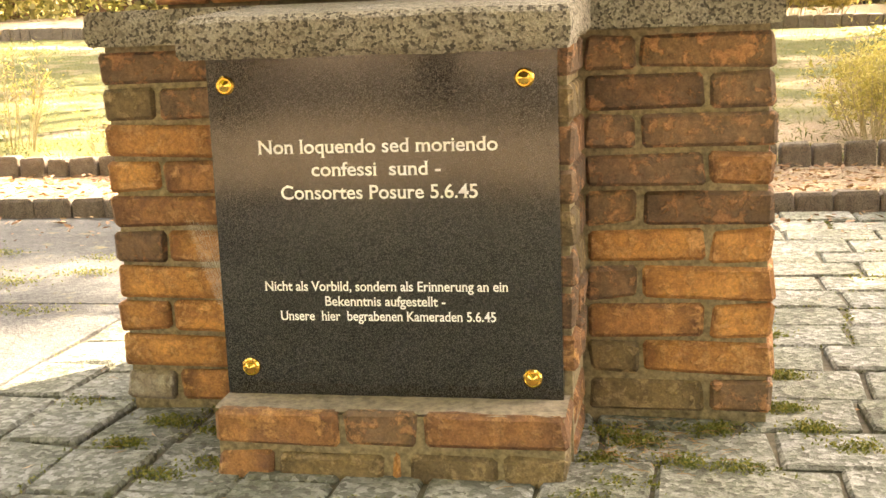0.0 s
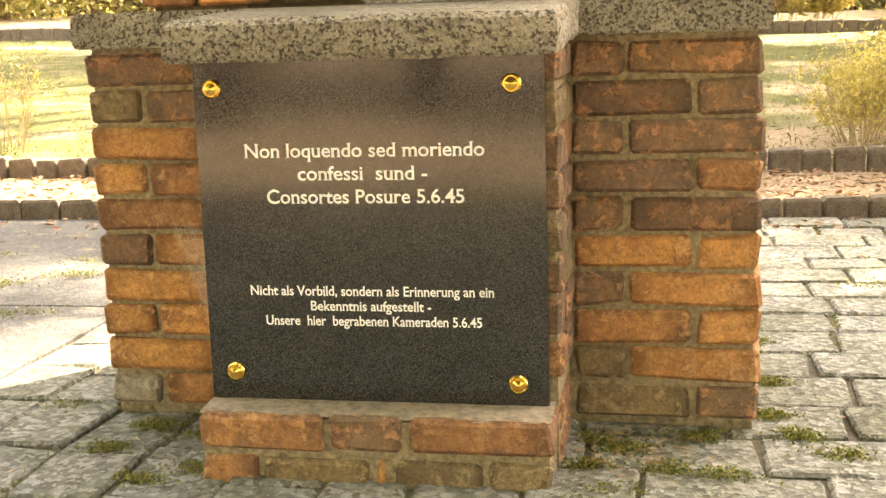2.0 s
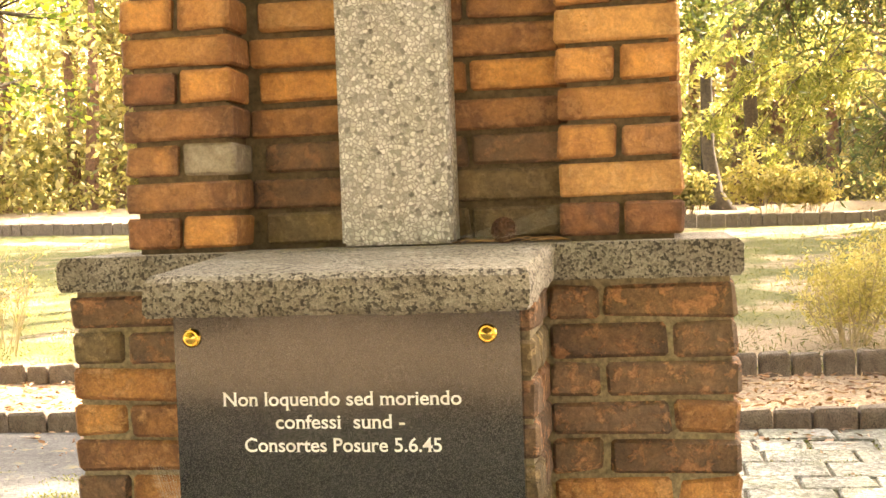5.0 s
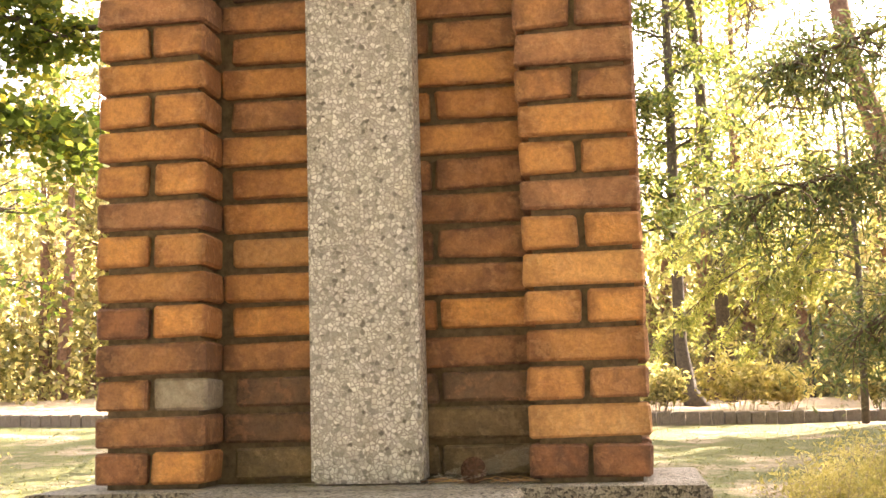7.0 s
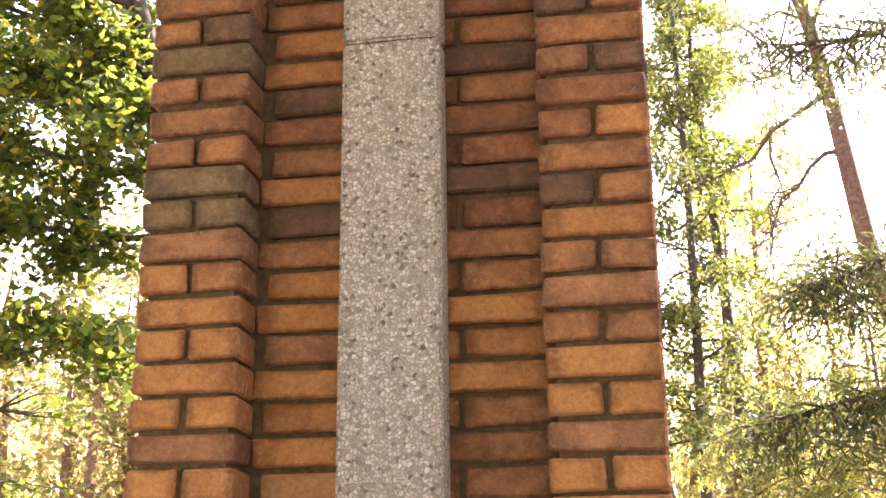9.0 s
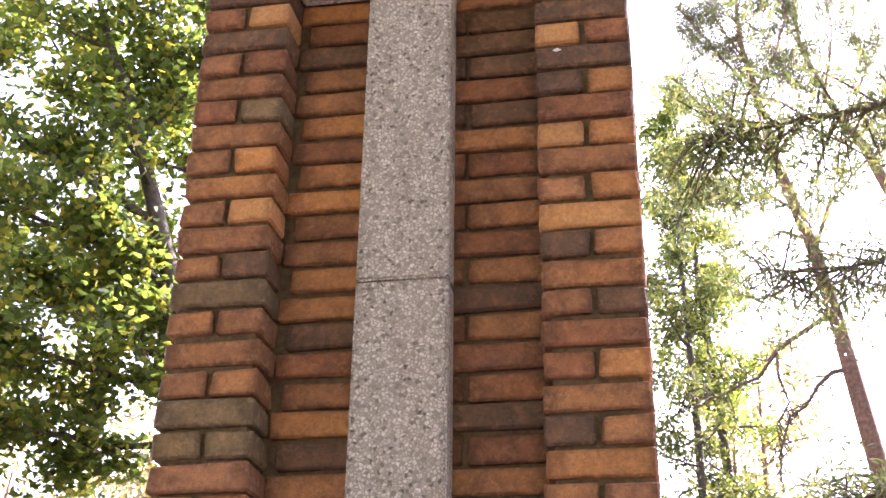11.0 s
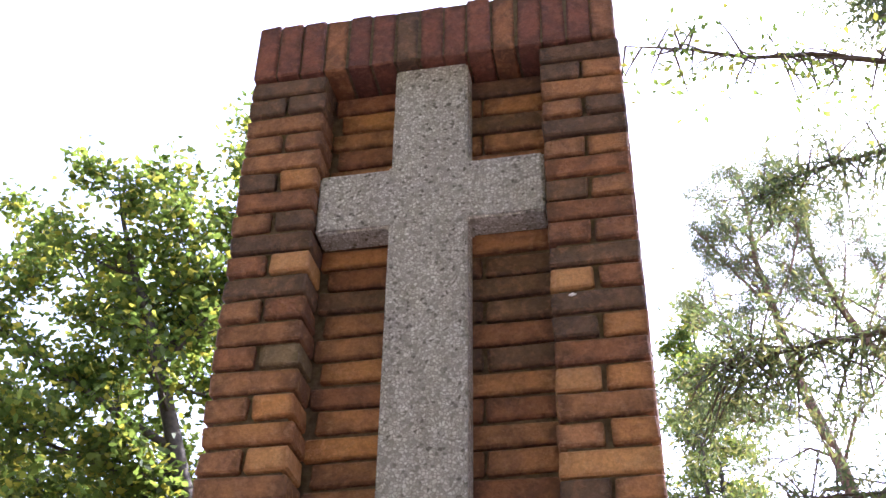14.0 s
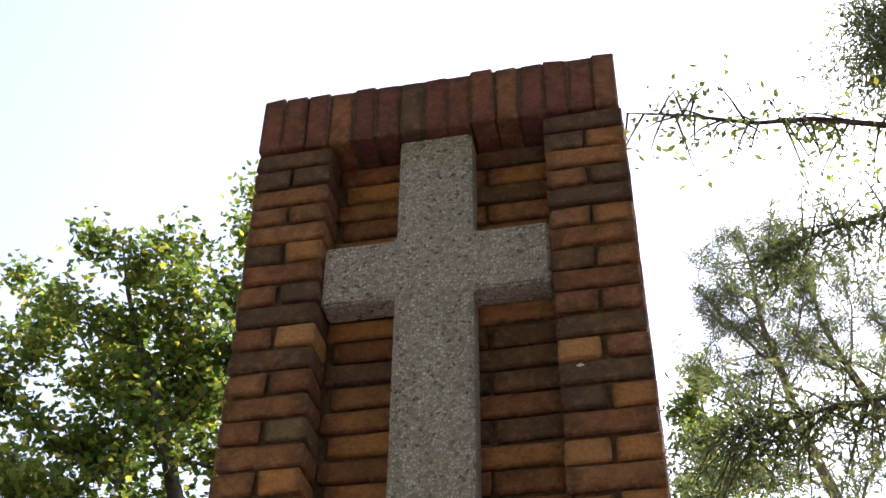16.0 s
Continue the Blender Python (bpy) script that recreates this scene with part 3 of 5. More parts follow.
def brick(parent, x0, x1, y0, y1, z0, z1, tone, slip=0.003):
    size = tuple(round(v / 0.004) * 0.004 for v in (x1 - x0, y1 - y0, z1 - z0))
    low = parent is not pillar and parent is not lintel
    key = (*size, tone, low, brick_rng.randrange(3))
    if key not in shapes:
        v, f = bevel_box(*size, 0.0075 if low else 0.0055, brick_rng, 0.0042 if low else 0.003)
        me = bpy.data.meshes.new("brick")
        me.from_pydata(v, [], f)
        me.materials.append((BRICK_OLD if low else BRICK)[tone])
        shapes[key] = me
    ob = new("brick", shapes[key])
    ob.parent = parent
    ob.location = ((x0 + x1) / 2 + brick_rng.uniform(-slip, slip) * 0.5, (y0 + y1) / 2 + brick_rng.uniform(-slip, slip), (z0 + z1) / 2 + brick_rng.uniform(-slip, slip) * 0.4)
    ob.rotation_euler = (brick_rng.uniform(-0.008, 0.008), brick_rng.uniform(-0.006, 0.006), brick_rng.uniform(-0.008, 0.008))
    return ob


J = 0.012
LEFT = "ro b bw b ro o oo p oo o oo o ob p gg g bb b bb g bd b by o bo b rg b br d ry d bd r do b bb b dd d".split()
RIGHT = "rr y ob o oo y oo p oo o bb p bp o db b ro r bd b db y po b yo r do d yr d rr r db r bb d bd b db d".split()
IN_LEFT = "gddbooyoooboobdobrdoobbobrobbdrorbobrbor"
IN_RIGHT = "ggmbobbbbooobbrdrrbdbrbbrbdrdddbrrdrbdbd"
for n in range(40):
    z0 = S + 0.008 + n * P
    z1 = z0 + P - J
    for codes, x0, x1 in ((LEFT[n], -PW, -PI), (RIGHT[n], PI, PW)):
        if len(codes) == 1:
            brick(pillar, x0, x1, 0, REC + 0.004, z0, z1, codes)
        else:
            m = (x0 + x1) / 2
            brick(pillar, x0, m - J / 2, 0, REC + 0.004, z0, z1, codes[0])
            brick(pillar, m + J / 2, x1, 0, REC + 0.004, z0, z1, codes[1])
    a, b = IN_LEFT[n], IN_RIGHT[n]
    if n % 2 == 0:
        brick(pillar, -PI + 0.024, -0.068, REC, REC + 0.11, z0, z1, a)
        brick(pillar, -0.056, 0.135, REC, REC + 0.11, z0, z1, b)
        brick(pillar, 0.148, PI, REC, REC + 0.11, z0, z1, b)
    else:
        brick(pillar, -PI, -0.1, REC, REC + 0.11, z0, z1, a)
        brick(pillar, -0.088, 0.08, REC, REC + 0.11, z0, z1, brick_rng.choice("obr"))
        brick(pillar, 0.092, PI, REC, REC + 0.11, z0, z1, b)
pitch = 2 * PW / 15
for i in range(15):
    x0 = -PW + i * pitch
    brick(lintel, x0, x0 + pitch - 0.006, -0.004, REC + 0.12, TOPZ, TOPZ + 0.235 + brick_rng.uniform(-0.008, 0.008), "sssrssdsssrsssr"[i], 0.004)


def brickwork(name, parent, boxes, tone):
    """Bricks of a face that the camera never sees near, in one mesh."""
    verts, faces = [], []
    for x0, x1, y0, y1, z0, z1 in boxes:
        v, f = bevel_box(x1 - x0, y1 - y0, z1 - z0, 0.0045, brick_rng, 0.002)
        k = len(verts)
        verts += [(p[0] + (x0 + x1) / 2, p[1] + (y0 + y1) / 2, p[2] + (z0 + z1) / 2) for p in v]
        faces += [tuple(i + k for i in g) for g in f]
    return tagged(link_mesh(name, verts, faces, BRICK[tone], parent), kind="stuff")


rest = []
for n in range(43):
    z0 = S + 0.008 + n * P
    z1 = z0 + P - J
    if n < 40:
        for x0, x1 in ((-PW, -PW + 0.115), (PW - 0.115, PW)):
            rest.append((x0, x1, REC + 0.018, BACK - 0.12, z0, z1))
    x, w = -PW, 0.118 if n % 2 else 0.25
    while x < PW - 0.02:
        e = min(x + w, PW)
        rest.append((x, e, BACK - 0.108, BACK, z0, z1))
        x, w = e + J, 0.25
brickwork("rear_brickwork", pillar, rest, "b")

# base: ten courses, the middle pier in front of the wings
BP, B0 = 0.0752, 0.052
WY = -0.070
RIGHT_WING = "mm dm mm mb md oo mo bo go gm".split()        # from the top, inner then outer
LEFT_WING = "m gm o ob b do o oo o wb".split()
rest = []
for k in range(10):
    z1 = B0 + (10 - k) * BP - J
    z0 = z1 - BP + J
    inner, outer = RIGHT_WING[k]
    m = 0.425 if k % 2 == 0 else 0.556
    brick(base, 0.316, m - J, WY, WY + 0.12, z0, z1, inner)
    brick(base, m, 0.675, WY, WY + 0.12, z0, z1, outer)
    codes = LEFT_WING[k]
    if len(codes) == 1:
        brick(base, -0.687, -0.437, WY, WY + 0.12, z0, z1, codes)
        brick(base, -0.425, -0.346, WY, WY + 0.12, z0, z1, "b")
    else:
        brick(base, -0.687, -0.575, WY, WY + 0.12, z0, z1, codes[0])
        brick(base, -0.563, -0.346, WY, WY + 0.12, z0, z1, codes[1])
    # sides of the pier
    for x0, x1, tones in ((0.195, 0.315, "mgmmgmmbgm"), (-0.345, -0.225, "rbobrbobrb")):
        if k < 8:
            cut = -0.205 if k % 2 else -0.19
            brick(pier, x0, x1, -0.31, cut - J, z0, z1, tones[k])
            brick(pier, x0, x1, cut, WY + 0.05, z0, z1, tones[9 - k])
    for x0, x1 in ((-0.687, -0.575), (0.56, 0.675)):
        rest.append((x0, x1, WY + 0.132, 0.34, z0, z1))
    x, w = -0.687, 0.118 if k % 2 else 0.25
    while x < 0.65:
        e = min(x + w, 0.675)
        rest.append((x, e, 0.352, 0.468, z0, z1))
        x, w = e + J, 0.25
brickwork("rear_brickwork", base, rest, "b")
# the ledge under the plaque, two courses
for z0, z1, cuts, tones in ((0.084, 0.148, (-0.35, -0.105, 0.041, 0.309), "bmb"), (0.010, 0.072, (-0.35, -0.23, -0.025, 0.013, 0.186, 0.309), "bgogg")):
    for i, tone in enumerate(tones):
        brick(ledge, cuts[i] + 0.006, cuts[i + 1] - 0.006, -0.425, -0.300, z0, z1, tone)
        if i in (0, len(tones) - 1):
            x = cuts[0] if i == 0 else cuts[-1] - 0.115
            brick(pier, x, x + 0.115, -0.288, -0.085, z0, z1, "b")


def mortar_bed():
    """Smeared mortar on top of the ledge, with a ragged front edge."""
    bm = bmesh.new()
    xs = [-0.345 + i * 0.646 / 60 for i in range(61)]
    rows = []
    for y0, z, wob in ((-0.306, 0.153, 0.0), (-0.345, 0.153, 0.0), (-0.40, 0.1505, 0.012), (-0.412, 0.1465, 0.014)):
        rows.append([bm.verts.new((x, y0 + wob * noise.noise(Vector((x * 14, 2, 0))), z + 0.0015 * noise.noise(Vector((x * 30, y0 * 30, 5))))) for x in xs])
    for a, b in zip(rows, rows[1:]):
        for i in range(60):
            bm.faces.new((a[i], b[i], b[i + 1], a[i + 1]))
    ob = part("mortar_bed", bm, MORTAR_PALE, ledge, "grey mortar smeared over the ledge")
    return ob


mortar_bed()


def build_slab():
    """Rough granite plinth slab, wider in front of the pier, with chipped edges."""
    bm = bmesh.new()
    outline = [(-0.698, 0.47), (-0.698, -0.095), (-0.335, -0.095), (-0.328, -0.500), (0.328, -0.500), (0.333, -0.095), (0.688, -0.095), (0.688, 0.47)]
    zb, zt = 0.806, S - 0.004

    def fall(y):
        return max(0.0, -y - 0.1) * 0.06
    pts = []
    for (xa, ya), (xb, yb) in zip(outline, outline[1:] + outline[:1]):
        steps = max(2, int(math.hypot(xb - xa, yb - ya) / 0.03))
        pts += [(xa + (xb - xa) * i / steps, ya + (yb - ya) * i / steps) for i in range(steps)]
    c = 0.010
    rings = []
    for z, inset in ((zb, c * 0.7), (zb + c, 0), (zb + 0.035, -0.002), (zt - c, 0), (zt, c)):
        ring = []
        for x, y in pts:
            wob = 0.006 * noise.noise(Vector((x * 25, y * 25, z * 30))) + 0.003 * noise.noise(Vector((x * 70, y * 70, z * 60)))
            n = Vector((x - 0.0, y + 0.05))
            n.normalize()
            ring.append(bm.verts.new((x - n.x * (inset + wob), y - n.y * (inset + wob), z + 0.4 * wob - fall(y))))
        rings.append(ring)
    for a, b in zip(rings, rings[1:]):
        for i in range(len(pts)):
            j = (i + 1) % len(pts)
            bm.faces.new((a[i], a[j], b[j], b[i]))
    for ring in (rings[-1], rings[0]):
        inner = [i for i, (x, y) in enumerate(pts) if (x, y) in ((-0.335, -0.095), (0.333, -0.095))]
        i, j = inner
        bm.faces.new(ring[i:j + 1])
        bm.faces.new(ring[j:] + ring[:i + 1])
    bmesh.ops.recalc_face_normals(bm, faces=bm.faces)
    slab = part("plinth_slab", bm, GRANITE, monument, "rough grey and beige granite slab")
    slab.location.z = -GZ


build_slab()


def build_cross():
    cross = thing("stone_cross", 0, 0, S, "pale washed-concrete cross set in the brick recess", "cross")

    def prism(name, outline, z_ref):
        bm = bmesh.new()
        front = [bm.verts.new((x, 0.03, z)) for x, z in outline]
        back = [bm.verts.new((x, REC - 0.002, z)) for x, z in outline]
        bm.faces.new(front)
        bm.faces.new(back[::-1])
        for i in range(len(outline)):
            j = (i + 1) % len(outline)
            bm.faces.new((front[i], back[i], back[j], front[j]))
        bmesh.ops.recalc_face_normals(bm, faces=bm.faces)
        edges = [e for e in bm.edges if abs(e.verts[0].co.y - 0.03) < 1e-4 or abs(e.verts[1].co.y - 0.03) < 1e-4]
        bmesh.ops.bevel(bm, geom=edges, offset=0.007, segments=2, affect="EDGES")
        bm.verts.ensure_lookup_table()
        ob = part(name, bm, CONCRETE, cross)
        ob.location.z = -S
        return ob

    joint = 2.407
    prism("lower_shaft", [(-0.120, S), (0.116, S), (0.112, joint - 0.002), (-0.119, joint - 0.002)], S)
    prism("upper_shaft", [(-0.119, joint + 0.002), (0.112, joint + 0.002), (0.110, 3.338), (0.332, 3.338), (0.334, 3.555), (0.110, 3.555), (0.109, 3.962), (-0.119, 3.962), (-0.119, 3.555), (-0.337, 3.555), (-0.337, 3.338), (-0.119, 3.338)], S)


build_cross()


def build_plaque():
    plaque = thing("memorial_plaque", -0.025, -0.335, 0.155, "polished dark granite plaque with white lettering and brass bolts", "plaque")
    panel = part("panel", frame_box(-0.345, 0.291, -0.335, -0.308, 0.150, 0.796), PLAQUE, plaque)
    panel.location = -plaque.location
    bm = bmesh.new()
    prof = [(0.0, 0.0), (0.0175, 0.0), (0.0175, 0.004), (0.0145, 0.0075), (0.0135, 0.0068), (0.0115, 0.0068), (0.0105, 0.0085), (0.0, 0.013)]
    rings = []
    for r, h in prof:
        rings.append([bm.verts.new((r * math.cos(a * math.tau / 28), -h, r * math.sin(a * math.tau / 28))) for a in range(28)] if r else [bm.verts.new((0, -h, 0))])
    for a, b in zip(rings, rings[1:]):
        for i in range(28):
            j = (i + 1) % 28
            if len(a) == 1:
                bm.faces.new((a[0], b[j], b[i]))
            elif len(b) == 1:
                bm.faces.new((a[i], a[j], b[0]))
            else:
                bm.faces.new((a[i], a[j], b[j], b[i]))
    bmesh.ops.recalc_face_normals(bm, faces=bm.faces)
    me = bpy.data.meshes.new("bolt")
    bm.to_mesh(me)
    bm.free()
    me.materials.append(BRASS)
    for x, z in ((-0.310, 0.732), (0.234, 0.731), (-0.297, 0.206), (0.236, 0.193)):
        ob = new("bolt", me)
        ob.parent = plaque
        ob.location = Vector((x, -0.3352, z)) - plaque.location
        tagged(ob, "polished brass bolt cap")
    lines = (("Non loquendo sed moriendo", -0.256, 0.184, 0.607, 0.0255), ("confessi  sund -", -0.157, 0.081, 0.5655, 0.0255), ("Consortes Posure 5.6.45", -0.217, 0.146, 0.5235, 0.0255),
             ("Nicht als Vorbild, sondern als Erinnerung an ein", -0.260, 0.196, 0.353, 0.0185), ("Bekenntnis aufgestellt -", -0.145, 0.080, 0.325, 0.0185), ("Unsere  hier  begrabenen Kameraden 5.6.45", -0.233, 0.172, 0.297, 0.0185))
    for words, x0, x1, z, cap in lines:
        cu = bpy.data.curves.new("lettering", "FONT")
        size = cap / 0.72
        cu.body, cu.size, cu.offset = words, size, cap * 0.018
        tmp = new("lettering", cu)
        bpy.context.view_layer.update()
        flat = bpy.data.meshes.new_from_object(tmp.evaluated_get(bpy.context.evaluated_depsgraph_get()))
        bpy.data.objects.remove(tmp)
        bm = bmesh.new()
        bm.from_mesh(flat)
        bmesh.ops.remove_doubles(bm, verts=bm.verts, dist=size * 0.001)
        bars = []
        for e in bm.edges:                  # stems end in short level edges: each gets a serif
            p, q = e.verts[0].co, e.verts[1].co
            if len(e.link_faces) == 1 and abs(p.y - q.y) < size * 0.004 and size * 0.05 < abs(p.x - q.x) < size * 0.17:
                up = e.link_faces[0].calc_center_median().y > p.y
                bars.append((min(p.x, q.x), max(p.x, q.x), p.y, up))
        for x_a, x_b, y, up in bars:
            h = size * (0.032 if up else -0.032)
            w = size * 0.045
            corners = [(x_a - w, y), (x_b + w, y), (x_b + w * 0.6, y + h), (x_a - w * 0.6, y + h)]
            bm.faces.new([bm.verts.new((cx, cy, 0.00004)) for cx, cy in corners])
        bm.verts.ensure_lookup_table()
        bm.verts.index_update()
        xs = [v.co.x for v in bm.verts]
        lo, k = min(xs), (x1 - x0) / (max(xs) - min(xs))
        islands, seen = [], set()
        for v in bm.verts:
            if v.index in seen:
                continue
            todo, island = [v], []
            seen.add(v.index)
            while todo:
                w = todo.pop()
                island.append(w)
                for e in w.link_edges:
                    o = e.other_vert(w)
                    if o.index not in seen:
                        seen.add(o.index)
                        todo.append(o)
            islands.append((min(w.co.x for w in island), max(w.co.x for w in island), island))
        letters = []
        for left, right, island in sorted(islands, key=lambda g: g[0]):
            if letters and left + min(right - left, letters[-1][0] - letters[-1][2]) * 0.5 < letters[-1][0]:
                letters[-1][0] = max(right, letters[-1][0])
                letters[-1][1].extend(island)
            else:
                letters.append([right, list(island), left])
        for _, island, _ in letters:
            number = {w.index: i for i, w in enumerate(island)}
            faces = {f for w in island for f in w.link_faces}
            verts = [((w.co.x - lo) * k + x0, -0.3358 - w.co.z, w.co.y + z) for w in island]
            me = bpy.data.meshes.new("letter")
            me.from_pydata(verts, [], [[number[w.index] for w in f.verts] for f in sorted(faces, key=lambda f: f.index)])
            me.materials.append(WHITE)
            ob = new("letter", me)
            ob.parent = plaque
            ob.location = -plaque.location
        bm.free()


build_plaque()


def build_cone():
    cone = thing("pine_cone", 0.215, 0.05, S + 0.022, "open brown pine cone lying on the slab", "pine cone")
    verts, faces = [], []
    for i in range(70):
        t = i / 70
        a = i * 2.4
        r = 0.020 * math.sin(math.pi * (0.12 + 0.8 * t)) + 0.002
        z = -0.022 + 0.046 * t
        d = Vector((math.cos(a), math.sin(a), 0.35))
        s = Vector((-math.sin(a), math.cos(a), 0)) * 0.006
        c0, c1 = Vector((0, 0, z)), Vector((0, 0, z)) + d * (r + 0.004)
        k = len(verts)
        verts += [c0 - s * 0.4, c0 + s * 0.4, c1 + s, c1 - s, c1 + Vector((0, 0, 0.003)) + d * 0.002]
        faces += [(k, k + 1, k + 2, k + 3), (k + 3, k + 2, k + 4), (k, k + 3, k + 4), (k + 1, k + 4, k + 2), (k, k + 4, k + 1)]
    body = link_mesh("scale_body", verts, faces, CONE, cone)
    body.rotation_euler = (1.45, 0.2, 0.5)
    pts = []
    for _ in range(26):
        a = RND.uniform(-0.4, 0.4)
        x, y = RND.uniform(0.13, 0.33), RND.uniform(0.0, 0.11)
        pts.append(([(x - 0.03 * math.cos(a), y - 0.03 * math.sin(a), S + 0.001), (x, y, S + 0.003 + RND.uniform(0, 0.006)), (x + 0.03 * math.cos(a), y + 0.03 * math.sin(a), S + 0.001)], (0.0007, 0.0008, 0.0006)))
    for _ in range(190):
        a = RND.uniform(0, math.tau)
        side = RND.random()
        x, y = (0.42 + RND.gauss(0, 0.07), -0.2 + RND.gauss(0, 0.1)) if side < 0.6 else (RND.uniform(-1, 1.4), RND.uniform(-0.7, 1.6))
        if -0.36 < x < 0.33 and y > -0.44 or -0.7 < x < 0.69 and y > -0.08:
            continue
        dx, dy = 0.016 * math.cos(a), 0.016 * math.sin(a)
        pts.append(([(x - dx, y - dy, GZ + 0.007), (x, y, GZ + 0.009), (x + dx, y + dy, GZ + 0.007)], (0.0005, 0.0006, 0.0004)))
    v, f = tubes(pts, 4)
    tagged(link_mesh("pine_needles", v, f, NEEDLE), "fallen brown pine needles on slab and setts", "needles", kind="stuff")


build_cone()

# ---- plants ----


def grow(trunk, radii, limbs, start, reach, rise, twigs, rng, spread=math.tau, heading=0.0, taper=0.5):
    """A trunk along given points, limbs with twigs off it: tubes, and the points where leaves sit."""
    paths = [(trunk, radii)]
    seats = []
    pts = [Vector(p) for p in trunk]
    seg = [(b - a).length for a, b in zip(pts, pts[1:])]
    total = sum(seg)

    def along(t):
        d = t * total
        for i, s in enumerate(seg):
            if d <= s or i == len(seg) - 1:
                f = min(1.0, d / s)
                return pts[i].lerp(pts[i + 1], f), radii[i] + (radii[i + 1] - radii[i]) * f
            d -= s

    for i in range(limbs):
        t = start + (1 - start) * ((i + rng.uniform(0, 0.8)) / limbs)
        p, r = along(min(t, 0.99))
        a = heading + rng.uniform(-0.5, 0.5) * spread
        size = reach * (1 - taper * (t - start) / (1 - start + 1e-6)) * rng.uniform(0.65, 1.2)
        d = Vector((math.cos(a), math.sin(a), rise + rng.uniform(-0.25, 0.25))).normalized()
        limb, rr = [p], [min(r * 0.55, 0.012 + size * 0.016)]
        q = p.copy()
        for k in range(5):
            d = (d + Vector((rng.uniform(-0.3, 0.3), rng.uniform(-0.3, 0.3), rng.uniform(-0.22, 0.25)))).normalized()
            q = q + d * size / 5
            limb.append(q.copy())
            rr.append(rr[0] * (1 - (k + 1) / 5.6))
        paths.append((limb, rr))
        for _ in range(twigs):
            k = rng.randrange(1, 6)
            b = limb[k]
            e = (d + Vector((rng.gauss(0, 0.8), rng.gauss(0, 0.8), rng.gauss(0.05, 0.5)))).normalized() * size * rng.uniform(0.18, 0.42)
            m = b + e * 0.5 + Vector((0, 0, rng.uniform(-0.08, 0.08)))
            paths.append(([b, m, b + e], [rr[k] * 0.55 + 0.003, rr[k] * 0.35 + 0.002, 0.002]))
            seats += [m, b + e * 0.8, b + e]
    return paths, seats


def crown_points(seats, per, spread):
    c = np.repeat(np.array([tuple(s) for s in seats]), per, axis=0)
    return c + GEN.normal(size=c.shape) * np.array(spread)


def fork_limbs(forks, subs, size, twigs, lift, rng):
    """Given boughs with side limbs and twigs: tubes and the seats of their leaves."""
    paths, seats = [], []
    for pts, r in forks:
        line = [Vector(p) for p in pts]
        n = len(line) - 1
        paths.append((line, [r * (1 - 0.8 * i / n) for i in range(n + 1)]))
        for i in range(subs):
            u = (0.25 + 0.75 * (i + rng.random()) / subs) * n
            k = min(int(u), n - 1)
            p = line[k].lerp(line[k + 1], u - k)
            d = (line[k + 1] - line[k]).normalized()
            limb, q = [p], p.copy()
            ln = size * rng.uniform(0.5, 1.15)
            e = (d * 0.6 + Vector((rng.gauss(0, 0.7), rng.gauss(0, 0.7), lift + rng.gauss(0, 0.4)))).normalized()
            for _ in range(4):
                e = (e + Vector((rng.uniform(-0.35, 0.35), rng.uniform(-0.35, 0.35), rng.uniform(-0.25, 0.3)))).normalized()
                q = q + e * ln / 4
                limb.append(q.copy())
            rr = r * 0.35
            paths.append((limb, [rr, rr * 0.8, rr * 0.6, rr * 0.4, rr * 0.2]))
            for _ in range(twigs):
                b = limb[rng.randrange(1, 5)]
                w = (e + Vector((rng.gauss(0, 0.8), rng.gauss(0, 0.8), rng.gauss(0.1, 0.6)))).normalized() * ln * rng.uniform(0.15, 0.4)
                paths.append(([b, b + w * 0.5 + Vector((0, 0, rng.uniform(-0.04, 0.04))), b + w], [rr * 0.4, rr * 0.28, 0.003]))
                seats += [b + w * 0.55, b + w * 0.8, b + w]
    return paths, seats


def build_tree(name, label, trunk, radii, bark, leaf, limbs, start, reach, rise, twigs, per, spread, length, width, seed, group="", droop=0.0, sprd=math.tau, heading=0.0, taper=0.5, category="tree", shape=blades, forks=(), subs=9, size=0.8, lift=0.2):
    rng = random.Random(seed)
    foot = Vector(trunk[0])
    tree = thing(name, *foot, label, category, group)
    local = [tuple(Vector(p) - foot) for p in trunk]
    paths, seats = grow(local, radii, limbs, start, reach, rise, twigs, rng, sprd, heading, taper)
    more, tips = fork_limbs([([Vector(p) - foot for p in pts], r) for pts, r in forks], subs, size, twigs, lift, rng)
    paths += more
    seats += tips
    v, f = tubes(paths[:1], 10)
    link_mesh("trunk", v, f, bark, tree, smooth=True)
    v, f = tubes(paths[1:], 5)
    link_mesh("branchwork", v, f, bark, tree, smooth=True)
    pts = crown_points(seats, per, spread)
    quad_mesh("crown", shape(pts, length, width, droop), leaf, tree)
    return tree


